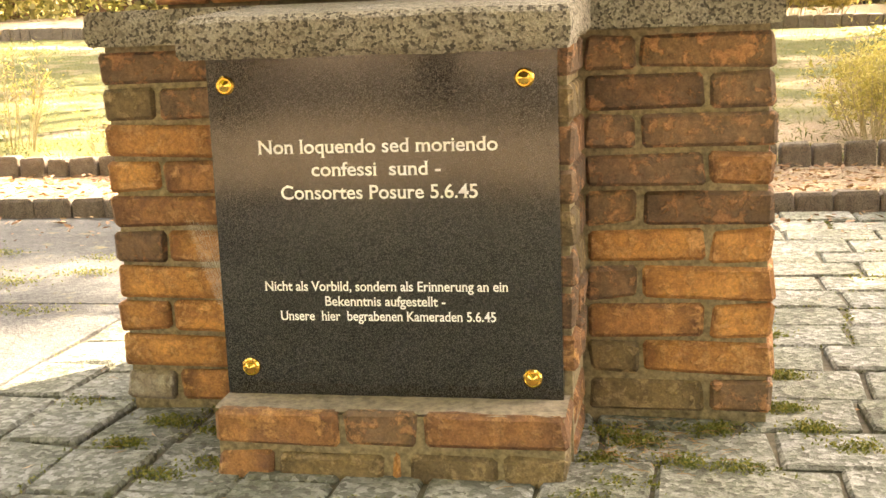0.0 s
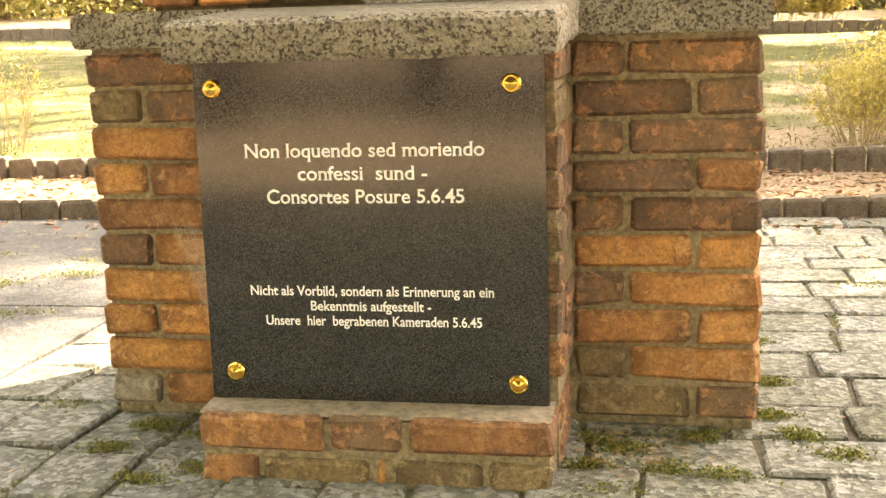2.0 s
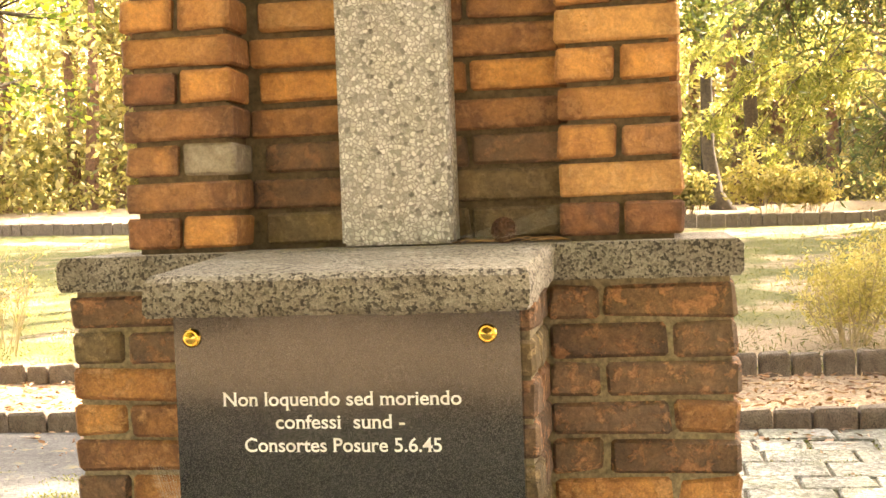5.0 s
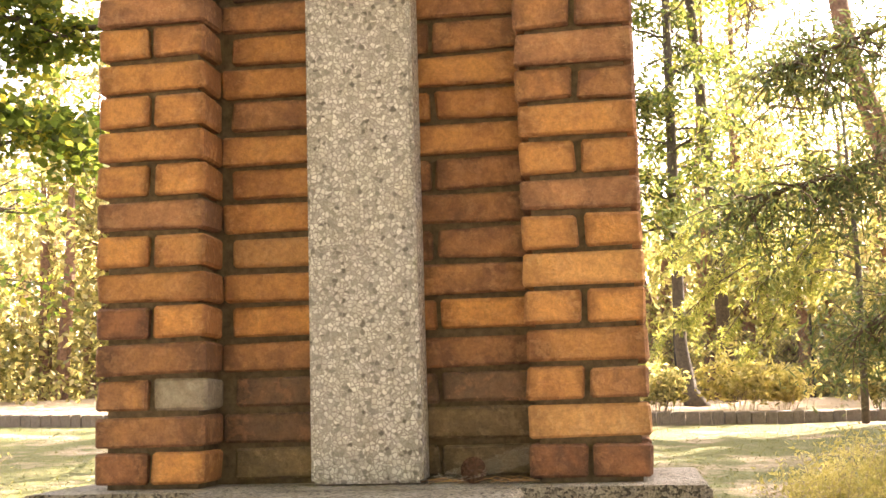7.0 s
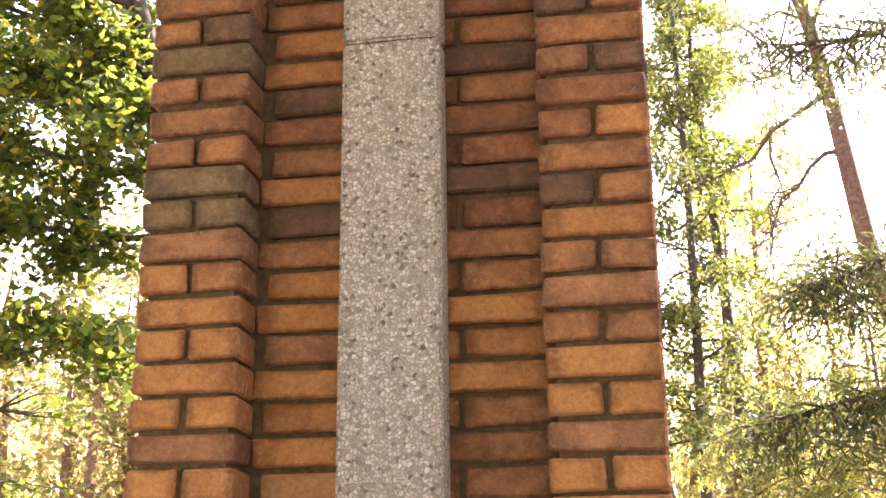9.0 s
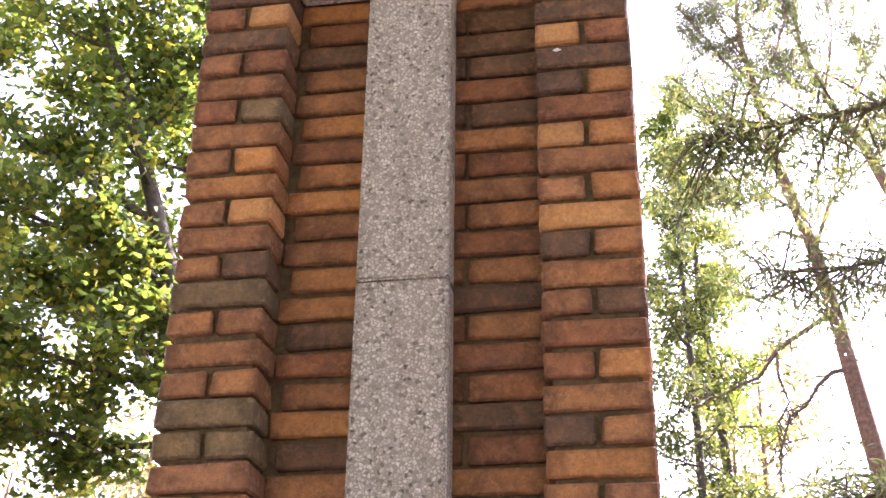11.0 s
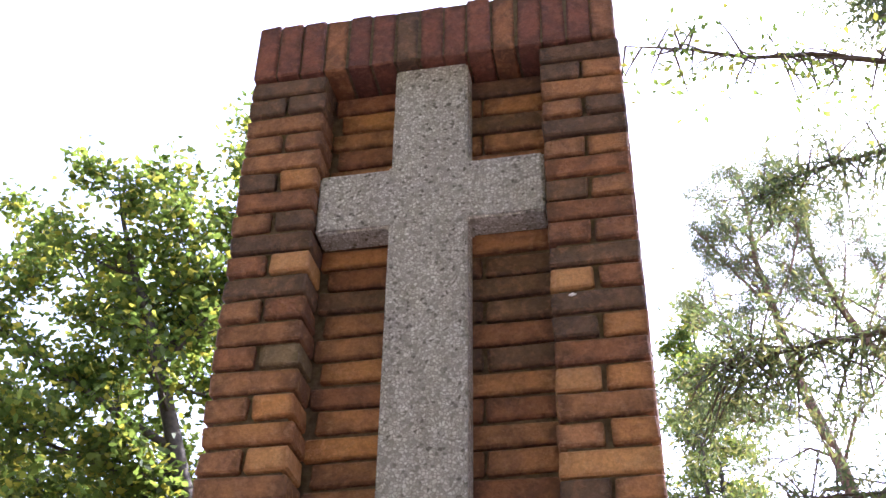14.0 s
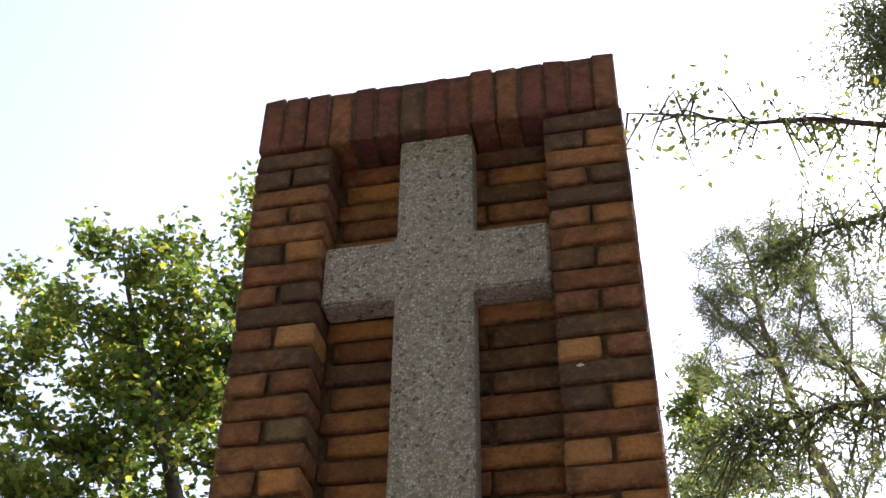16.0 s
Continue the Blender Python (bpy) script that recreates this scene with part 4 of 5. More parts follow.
# broad-leaved trees behind the pillar, their crowns over the lawn
build_tree("oak_tree", "leafy green oak with yellowing leaves at the lawn's edge", [(-3.1, 7.6, 0.1), (-3.15, 7.5, 2.6), (-3.45, 7.3, 4.8), (-3.89, 7.0, 6.33), (-4.34, 7.0, 7.68), (-4.78, 7.0, 8.75), (-5.02, 7.0, 9.43), (-5.22, 7.0, 10.15)], [0.14, 0.12, 0.105, 0.085, 0.065, 0.04, 0.025, 0.01], BARK_GREY, LEAF_OAK, 24, 0.46, 1.15, 0.35, 10, 9, 0.11, 0.105, 0.074, 31, taper=0.4, shape=lobed,
           forks=(([(-3.95, 7.0, 6.5), (-4.5, 6.9, 6.85), (-5.05, 6.8, 7.25), (-5.7, 6.7, 7.75), (-6.3, 6.6, 8.2)], 0.05), ([(-3.75, 7.1, 5.8), (-4.4, 6.7, 6.2), (-5.1, 6.5, 6.45), (-5.9, 6.3, 6.9)], 0.045), ([(-4.1, 7.0, 7.0), (-4.7, 7.3, 7.9), (-5.4, 7.4, 8.7), (-6.05, 7.4, 9.7)], 0.04), ([(-3.5, 7.3, 4.9), (-4.3, 7.0, 5.0), (-5.2, 6.8, 5.3), (-6.0, 6.7, 5.3)], 0.05), ([(-3.4, 7.3, 4.4), (-3.9, 7.0, 4.3), (-4.7, 6.8, 4.4), (-5.4, 6.6, 4.2)], 0.045), ([(-3.2, 7.4, 3.4), (-3.8, 7.1, 3.3), (-4.5, 6.9, 3.35), (-5.1, 6.7, 3.1)], 0.04), ([(-4.3, 7.0, 7.6), (-4.1, 7.2, 8.3), (-4.05, 7.3, 8.9)], 0.03), ([(-3.6, 7.2, 5.3), (-4.4, 7.5, 5.8), (-5.3, 7.7, 6.3), (-6.3, 7.9, 6.9)], 0.045), ([(-3.45, 7.3, 4.8), (-4.1, 7.6, 5.4), (-4.8, 7.8, 5.9), (-5.4, 7.9, 6.1)], 0.04)), subs=10, size=0.85, lift=0.1)
build_tree("oak_tree", "slender green oak beside the larger one", [(-2.7, 8.0, 0.1), (-2.9, 7.9, 4.0), (-3.6, 7.7, 7.5), (-3.95, 7.6, 9.4), (-3.85, 7.6, 11.2)], [0.1, 0.08, 0.05, 0.03, 0.01], BARK_GREY, LEAF_OAK, 18, 0.5, 0.7, 0.6, 9, 7, 0.12, 0.095, 0.066, 37, taper=0.65, shape=lobed)
build_tree("oak_tree", "green oak with low spreading limbs", [(-8.2, 9.4, 0.1), (-8.0, 9.3, 2.4), (-7.7, 9.0, 4.4), (-7.5, 8.8, 6.6)], [0.16, 0.13, 0.09, 0.015], BARK_GREY, LEAF_OAK, 26, 0.3, 2.4, 0.2, 11, 9, 0.12, 0.11, 0.075, 33, taper=0.5, shape=lobed)

# slim trees and pines beyond the far kerb
build_tree("young_tree", "dark green leafy tree behind the slim one", [(2.5, 23.5, 0.7), (2.3, 23.5, 6.0), (1.95, 23.5, 12.0), (1.6, 23.5, 18.4)], [0.16, 0.13, 0.09, 0.015], BARK_GREY, LEAF_OAK, 46, 0.5, 1.35, 0.25, 9, 13, 0.13, 0.13, 0.075, 44, taper=0.45, shape=lobed)
build_tree("young_tree", "slim young tree with light green leaves beside the fence", [(1.8, 22, 0.6), (1.58, 22, 1.1), (1.47, 22, 2.0), (1.48, 22, 5.1), (1.52, 22, 9.0), (1.45, 22, 13.4), (1.5, 22, 15.0)], [0.3, 0.18, 0.13, 0.11, 0.085, 0.05, 0.015], BARK_GREY, LEAF_BRIGHT, 52, 0.24, 1.5, 0.0, 8, 10, 0.15, 0.14, 0.07, 41, taper=0.1)
build_tree("scots_pine", "leaning pine with orange bark and a fine open crown", [(5.9, 17.3, 0.4), (5.1, 17, 2.8), (4.45, 17, 5.3), (4.18, 17, 6.1), (3.78, 17, 9.26), (3.57, 17, 10.6), (3.07, 17, 12.65), (2.9, 17, 14.09), (2.73, 17, 15.17), (2.75, 17, 16.5), (2.65, 17, 17.6)], [0.24, 0.21, 0.18, 0.165, 0.13, 0.115, 0.095, 0.07, 0.05, 0.03, 0.012], BARK_PINE, LEAF_PINE, 22, 0.74, 1.1, 0.4, 11, 10, 0.09, 0.12, 0.013, 43, taper=0.4, shape=tufts,
           forks=(([(2.9, 17, 14.0), (2.6, 16.9, 14.35), (2.3, 16.8, 14.75), (1.95, 16.8, 15.4), (1.6, 16.8, 16.0)], 0.04), ([(2.8, 17, 14.7), (2.55, 17.2, 15.4), (2.31, 17.3, 16.06), (2.09, 17.3, 16.97)], 0.035), ([(3.0, 17, 13.3), (2.5, 17.1, 13.4), (1.9, 17.2, 13.9), (1.5, 17.2, 14.6)], 0.04), ([(2.9, 17, 14.0), (3.3, 16.8, 14.6), (3.6, 16.8, 15.5), (3.6, 16.8, 16.3)], 0.035), ([(2.75, 17, 16.0), (3.1, 17, 16.6), (3.3, 17, 17.1)], 0.025), ([(3.57, 17, 10.6), (3.9, 16.7, 11.4), (4.5, 16.5, 12.0), (5.1, 16.3, 12.3)], 0.04), ([(3.4, 17, 11.4), (2.9, 16.7, 11.6), (2.3, 16.6, 11.4), (1.8, 16.6, 11.5)], 0.035)), subs=15, size=0.8, lift=0.2)
build_tree("scots_pine", "tall forked pine with a sparse top", [(7.2, 18, 0.4), (6.6, 18, 6.0), (5.6, 18, 11.0), (4.9, 18, 13.2), (4.57, 18, 13.8), (4.31, 18, 14.5), (3.98, 18, 15.73), (4.0, 18, 17.3)], [0.2, 0.17, 0.13, 0.1, 0.085, 0.07, 0.045, 0.012], BARK_PINE, LEAF_PINE, 18, 0.72, 1.0, 0.45, 11, 10, 0.09, 0.12, 0.013, 47, taper=0.4, shape=tufts,
           forks=(([(4.31, 18, 14.5), (4.0, 17.9, 14.5), (3.7, 17.8, 14.8), (3.4, 17.8, 15.5)], 0.035), ([(4.31, 18, 14.5), (4.5, 18, 15.2), (4.65, 18, 16.0), (4.6, 18, 17.0)], 0.035), ([(4.6, 18, 13.7), (5.0, 18, 14.6), (5.4, 18, 15.4)], 0.03)), subs=15, size=0.85, lift=0.2)


def dead_limbs():
    """Bare branches low on the leaning pine, twisting towards the pillar."""
    rng = random.Random(8)
    foot = (3.70, 17, 9.7)
    ob = thing("dead_branches", *foot, "bare grey branches hanging from the leaning pine", "branches")
    paths = []
    for line, r in (([(3.7, 9.4), (3.2, 9.15), (2.75, 8.78), (2.4, 8.35), (2.06, 8.17), (1.75, 8.0), (1.44, 8.06)], 0.05), ([(2.75, 8.78), (2.7, 8.3), (2.85, 7.9), (2.6, 7.5), (2.65, 7.1)], 0.03), ([(3.95, 8.4), (3.6, 8.4), (3.33, 8.14), (3.1, 7.8), (2.84, 7.67), (2.6, 7.0), (2.56, 6.52)], 0.045), ([(4.1, 6.55), (3.7, 6.6), (3.18, 6.49), (2.69, 6.52)], 0.04), ([(4.35, 5.6), (3.9, 5.65), (3.4, 5.5), (2.9, 5.55), (2.6, 5.3)], 0.04), ([(4.4, 5.9), (4.1, 6.1), (3.8, 6.15), (3.5, 6.05)], 0.03), ([(3.6, 10.3), (3.2, 10.2), (2.9, 9.8), (2.5, 9.7), (2.2, 9.9)], 0.04), ([(3.5, 10.9), (3.1, 11.1), (2.7, 10.8), (2.3, 10.9)], 0.035), ([(3.66, 9.9), (4.1, 10.1), (4.5, 9.8), (5.0, 9.9)], 0.04)):
        pts = [Vector((x, 17 + rng.uniform(-0.15, 0.15), z)) - Vector(foot) for x, z in line]
        paths.append((pts, [r * (1 - 0.75 * i / (len(pts) - 1)) for i in range(len(pts))]))
        for a, b in zip(pts[1:], pts[2:]):
            for _ in range(5):
                p = a.lerp(b, rng.random())
                e = ((b - a).normalized() * 0.5 + Vector((rng.gauss(0, 0.6), rng.gauss(0, 0.4), rng.gauss(-0.1, 0.7)))).normalized() * rng.uniform(0.25, 0.75)
                m = p + e * 0.5 + Vector((rng.uniform(-0.07, 0.07), 0, rng.uniform(-0.1, 0.1)))
                paths.append(([p, m, p + e], [0.013, 0.009, 0.004]))
                for _ in range(2):
                    g = Vector((rng.gauss(0, 0.7), rng.gauss(0, 0.4), rng.gauss(-0.1, 0.7))).normalized() * rng.uniform(0.12, 0.3)
                    paths.append(([m, m + g], [0.007, 0.003]))
    v, f = tubes(paths, 5)
    tagged(link_mesh("branchwork", v, f, TWIG, ob), kind="stuff")


dead_limbs()


def build_larch():
    """A young larch in the sun: thin boughs with hanging sprays of pale needles."""
    rng = random.Random(12)
    larch = thing("larch_tree", 3.9, 16.4, 0.4, "young larch with drooping sunlit yellow-green sprays", "tree")
    o = Vector((3.9, 16.4, 0.4))
    v, f = tubes([([(0, 0, 0), (0.05, 0, 2.5), (-0.05, 0, 5.6)], (0.06, 0.045, 0.01))], 8)
    link_mesh("trunk", v, f, BARK_GREY, larch, smooth=True)
    paths, seats = [], []
    for x, y, z, tip in ((1.0, 15.2, 1.9, 3.2), (1.35, 15.6, 2.2, 3.5), (1.8, 15.0, 1.8, 3.0), (1.1, 15.9, 2.9, 3.9), (2.3, 15.2, 1.7, 2.7), (1.7, 15.4, 2.6, 4.1), (2.6, 15.3, 2.3, 3.3), (1.2, 16.4, 3.3, 4.4), (2.2, 16.2, 3.3, 4.6)):
        a, b = Vector((3.9, 16.4, tip)) - o, Vector((x, y, z)) - o
        line = [a.lerp(b, k / 7) + Vector((0, 0, 0.5 * math.sin(math.pi * k / 7) + rng.uniform(-0.05, 0.05))) for k in range(8)]
        paths.append((line, [0.022 * (1 - 0.8 * k / 7) for k in range(8)]))
        for _ in range(26):
            k = rng.randrange(1, 7)
            p = line[k].lerp(line[k + 1], rng.random())
            e = Vector((rng.gauss(-0.35, 0.3), rng.gauss(0, 0.45), rng.uniform(-0.9, -0.25))).normalized() * rng.uniform(0.25, 0.6)
            paths.append(([p, p + e * 0.5 + Vector((-0.03, 0, 0.03)), p + e], [0.006, 0.004, 0.002]))
            seats += [p + e * u for u in (0.25, 0.45, 0.62, 0.8, 1.0)]
    v, f = tubes(paths, 4)
    link_mesh("branchwork", v, f, TWIG, larch)
    quad_mesh("crown", tufts(crown_points(seats, 14, (0.025,) * 3), 0.09, 0.02, 0.7), LEAF_LARCH, larch)


build_larch()


def bough(name, label, pts, r, leaf, twigs, per, length, width, seed, spread=0.1, droop=0.4, size=0.6, shape=blades):
    """A branch that reaches in from a tree out of sight."""
    rng = random.Random(seed)
    ob = thing(name, *pts[0], label, "branch")
    o = Vector(pts[0])
    line = [Vector(p) - o for p in pts]
    paths = [(line, [r * (1 - 0.85 * i / (len(line) - 1)) for i in range(len(line))])]
    seats = []
    for _ in range(twigs):
        i = rng.randrange(len(line) - 1)
        p = line[i].lerp(line[i + 1], rng.random())
        e = Vector((rng.gauss(-0.2, 0.5), rng.gauss(0, 0.5), rng.gauss(-0.35, 0.45))).normalized() * size * rng.uniform(0.3, 1)
        paths.append(([p, p + e * 0.5 + Vector((0, 0, 0.03)), p + e], [r * 0.3, r * 0.2, 0.0015]))
        seats += [p + e * 0.35, p + e * 0.7, p + e]
    v, f = tubes(paths[:1], 7)
    link_mesh("stem", v, f, TWIG, ob, smooth=True)
    v, f = tubes(paths[1:], 5)
    tagged(link_mesh("twig_spray", v, f, TWIG, ob), kind="stuff")
    quad_mesh("foliage", shape(crown_points(seats, per, (spread,) * 3), length, width, droop), leaf, ob)
    return ob


bough("larch_bough", "thin bare bough with few leaves against the sky", [(6.2, 3.2, 5.5), (4.0, 3.1, 6.1), (2.25, 3.0, 6.55), (1.75, 3.0, 6.72), (1.4, 3.0, 6.75), (1.0, 3.0, 6.9), (0.62, 3.0, 7.0)], 0.03, LEAF_OAK, 75, 3, 0.06, 0.03, 51, 0.08, 0.3, 0.5)
bough("larch_bough", "drooping needled bough with bare tips", [(6.0, 4.2, 7.4), (3.6, 4.1, 7.0), (2.3, 4.0, 6.72), (1.75, 4.0, 6.6), (1.4, 4.0, 6.4)], 0.03, LEAF_PINE, 110, 14, 0.08, 0.016, 52, 0.08, 0.5, 0.55, shape=tufts)
# Added out of view, to keep sun off the pier side and right paving.
bough("spruce_bough", "unseen thick spruce bough added to shade the paving", [(6.2, 4.3, 5.9), (5.0, 4.3, 5.7), (4.3, 4.3, 5.5), (3.9, 4.2, 5.3)], 0.035, LEAF_PINE, 130, 22, 0.09, 0.03, 58, 0.12, 0.5, 0.65, shape=tufts)
bough("spruce_bough", "hanging green spruce bough below the others", [(5.6, 5.6, 5.2), (3.6, 5.3, 4.9), (2.3, 5.0, 4.75), (1.8, 5.0, 4.65), (1.35, 5.0, 4.7)], 0.03, LEAF_PINE, 70, 16, 0.08, 0.017, 57, 0.09, 0.6, 0.75, shape=tufts)
bough("spruce_bough", "dark green needled bough of a spruce", [(6.0, 4.5, 5.6), (3.4, 4.2, 5.5), (2.0, 4.0, 5.28), (1.4, 4.0, 5.2), (0.9, 4.0, 5.15)], 0.035, LEAF_PINE, 130, 18, 0.075, 0.016, 53, 0.08, 0.6, 0.75, shape=tufts)
bough("spruce_bough", "dark spruce bough reaching down from above", [(6.5, 6.0, 9.0), (4.6, 5.4, 9.6), (3.4, 5.0, 9.95), (2.98, 5.0, 9.8), (2.9, 5.0, 9.4), (2.95, 5.0, 9.0)], 0.04, LEAF_PINE, 90, 26, 0.09, 0.02, 54, 0.1, 0.7, 0.7, shape=tufts)
bough("spruce_bough", "soft green spruce bough over the lawn", [(5.6, 7.0, 3.6), (3.4, 6.6, 3.1), (2.3, 6.2, 2.6), (1.75, 6.0, 2.45), (1.3, 6.0, 2.35)], 0.03, LEAF_PINE, 120, 16, 0.085, 0.02, 55, 0.1, 0.6, 0.7, shape=tufts)
bough("spruce_bough", "soft green spruce bough over the lawn", [(5.4, 6.8, 4.6), (3.4, 6.3, 4.0), (2.4, 6.1, 3.55), (1.9, 6.0, 3.35), (1.6, 6.0, 3.25)], 0.03, LEAF_PINE, 120, 15, 0.085, 0.02, 59, 0.1, 0.6, 0.7, shape=tufts)
bough("spruce_bough", "soft green spruce bough over the lawn", [(5.6, 7.6, 2.4), (3.6, 7.2, 2.1), (2.7, 7.0, 1.7), (2.2, 7.0, 1.45)], 0.03, LEAF_PINE, 120, 15, 0.085, 0.02, 56, 0.1, 0.6, 0.7, shape=tufts)


def build_shrub(label, x, y, h, w, stems, per, leaf, seed, length=0.05, width=0.025):
    rng = random.Random(seed)
    ob = thing("shrub", x, y, GZ - 0.02 + rise(x, y), label, "shrub", "shrubs on the lawn")
    paths, seats = [], []
    for _ in range(stems):
        a = rng.uniform(0, math.tau)
        tip = Vector((math.cos(a) * w * rng.uniform(0.2, 1), math.sin(a) * w * rng.uniform(0.2, 1), h * rng.uniform(0.55, 1)))
        mid = tip * 0.5 + Vector((rng.uniform(-0.05, 0.05), rng.uniform(-0.05, 0.05), h * 0.08))
        root = Vector((tip.x * rng.uniform(0.3, 0.8), tip.y * rng.uniform(0.3, 0.8), 0))
        mid = root.lerp(tip, 0.5) + Vector((rng.uniform(-0.06, 0.06), rng.uniform(-0.06, 0.06), 0))
        paths.append(([root, mid, tip], [0.0045, 0.0035, 0.001]))
        for _ in range(6):
            b = root.lerp(tip, rng.uniform(0.25, 1))
            e = Vector((rng.gauss(0, 0.5), rng.gauss(0, 0.5), rng.uniform(0.1, 0.8))).normalized() * h * rng.uniform(0.12, 0.3)
            paths.append(([b, b + e], [0.003, 0.001]))
            seats += [b + e * 0.6, b + e]
    v, f = tubes(paths, 4)
    link_mesh("branchwork", v, f, STRAW if leaf is LEAF_PALE else TWIG, ob)
    quad_mesh("foliage", blades(crown_points(seats, per, (0.03 * h + 0.02,) * 3), length, width), leaf, ob)


build_shrub("thin leafless-looking shrub with pale twigs on the lawn", -4.1, 5.3, 0.75, 0.5, 22, 2, LEAF_PALE, 61, 0.035, 0.012)
build_shrub("thin pale shrub beside the brick base", -3.0, 4.7, 0.5, 0.3, 12, 2, LEAF_PALE, 62, 0.03, 0.01)
build_shrub("pale yellow sunlit shrub on the lawn", 1.65, 5.3, 0.6, 0.45, 34, 9, LEAF_PALE, 63, 0.04, 0.014)
build_shrub("pale yellow sunlit shrub on the lawn", 2.3, 6.2, 0.6, 0.5, 34, 9, LEAF_PALE, 64, 0.04, 0.014)
for i in range(9):
    x = 1.2 + i * 1.15 + RND.uniform(-0.3, 0.3)
    build_shrub("low bright shrub before the fence" if i % 3 else "low grey-green shrub before the fence", x, 20.2 + RND.uniform(-0.8, 1.2), RND.uniform(0.6, 1.15), 0.6, 24, 6, LEAF_PALE if i % 3 else LEAF_WOODS, 70 + i, 0.12, 0.05)


def build_fence():
    fence = thing("chain_link_fence", 0, 25.5, GZ, "thin chain-link fence on dark iron posts in the woods", "fence")
    for i in range(18):
        v, f = tubes([([(0, 0, -0.1), (0, 0, 1.9)], (0.028, 0.028))], 8)
        ob = link_mesh("post", v, f, IRON, fence)
        ob.location = (-26 + i * 3.05 + RND.uniform(-0.1, 0.1), 0, 0.8)
    quads = []
    x = -14.0
    while x < 16.0:
        for s in (-1, 1):
            a, b = Vector((x, 0, 0.8)), Vector((x + s * 1.6, 0, 2.4))
            w = Vector((0.005, 0, 0))
            quads.append([a - w, a + w, b + w, b - w])
        x += 0.085
    tagged(quad_mesh("wire_mesh", np.array([[tuple(p) for p in q] for q in quads]), WIRE, fence), kind="stuff")


build_fence()


def build_woods():
    """The far woods all round: leaves in uneven clumps, and trunks."""
    rng = random.Random(90)
    seats, trunks = [], []
    for i in range(420):
        a = rng.uniform(0, math.tau) if i < 200 else rng.uniform(-0.75, 0.55)
        d = rng.uniform(27, 62)
        x, y = d * math.sin(a), d * math.cos(a)
        if y < 0:
            x, y = x * 0.8, y * 0.8
        front = y > 8
        h = rng.uniform(5, 11) if front and -6 < x < 16 else rng.uniform(9, 17)
        if front and x < -6:
            h = rng.uniform(7, 13)
        trunks.append(([(x, y, -0.1), (x + rng.uniform(-0.3, 0.3), y, h * 0.5), (x + rng.uniform(-0.6, 0.6), y, h)], [0.2, 0.14, 0.02]))
        for _ in range(16):
            t = rng.uniform(0.12, 1.0)
            r = (1.15 - t) * 2.6 + 0.3
            seats.append((x + rng.gauss(0, r * 0.6), y + rng.gauss(0, r * 0.6), h * t))
    for i in range(420):                # undergrowth
        a = rng.uniform(0, math.tau) if i < 150 else rng.uniform(-0.75, 0.55)
        d = rng.uniform(27, 45)
        for _ in range(5):
            seats.append((d * math.sin(a) + rng.gauss(0, 0.8), d * math.cos(a) * (0.8 if math.cos(a) < 0 else 1) + rng.gauss(0, 0.5), rng.uniform(0.6, 3.2)))
    v, f = tubes(trunks, 7)
    woods = thing("woods", 0, 0, 0, "sunlit mixed woods of pines and young broad-leaved trees", "woods", kind="stuff")
    tagged(link_mesh("trunks", v, f, BARK_PINE, woods), kind="stuff")
    tagged(quad_mesh("canopy", blades(crown_points(seats, 52, (0.5, 0.5, 0.35)), 0.22, 0.11), LEAF_WOODS, woods), kind="stuff")


build_woods()

for i, (x, y, h, r) in enumerate(((-9.5, 30, 14, 0.22), (-16.6, 31, 15, 0.26), (-13.0, 27, 11, 0.13), (-18.5, 27, 13, 0.2), (3.2, 29, 13, 0.2), (8.5, 27, 12, 0.2))):
    build_tree("forest_pine", "tall straight pine in the sunlit woods", [(x, y, -0.1), (x + 0.1, y, h * 0.4), (x + 0.3, y, h)], [r, r * 0.8, 0.03], BARK_PINE, LEAF_WOODS, 18, 0.3, 2.4, 0.15, 6, 14, 0.3, 0.22, 0.1, 100 + i, "forest pines")

# unseen trees beside and behind the camera, added so that shade falls on paving and lawn
for i, (x, y, h, r) in enumerate(((7.6, 4.0, 9.0, 0.16), (12.5, 15.5, 15, 0.22), (16.0, 24.0, 16, 0.24), (9.3, 9.6, 14.5, 0.18), (15.0, 18.5, 15, 0.2), (18.0, 20.0, 17, 0.22), (13.5, 12.0, 13, 0.2))):
    build_tree("spruce_tree", "tall sparse spruce at the edge of the clearing", [(x, y, -0.1 + rise(x, y)), (x, y, h * 0.5), (x + 0.1, y, h)], [r, r * 0.7, 0.02], BARK_GREY, LEAF_PINE, 38, 0.25, 2.5, -0.1, 7, 9, 0.22, 0.26, 0.08, 200 + i, "spruces", taper=0.6)
# Beech crowns added outside the view, between the sun and the lawn.
for i, (x, y, h, r) in enumerate(((11.0, 9.6, 14.5, 0.2), (9.2, 13.6, 13.5, 0.18), (8.8, 17.5, 14.0, 0.18))):
    build_tree("beech_tree", "tall unseen beech added for shade on the sunny side", [(x, y, -0.1 + rise(x, y)), (x, y, h * 0.5), (x + 0.2, y, h)], [r, r * 0.7, 0.02], BARK_GREY, LEAF_OAK, 26, 0.3, 2.5, 0.1, 6, 8, 0.2, 0.17, 0.1, 400 + i, "beeches", taper=0.4)
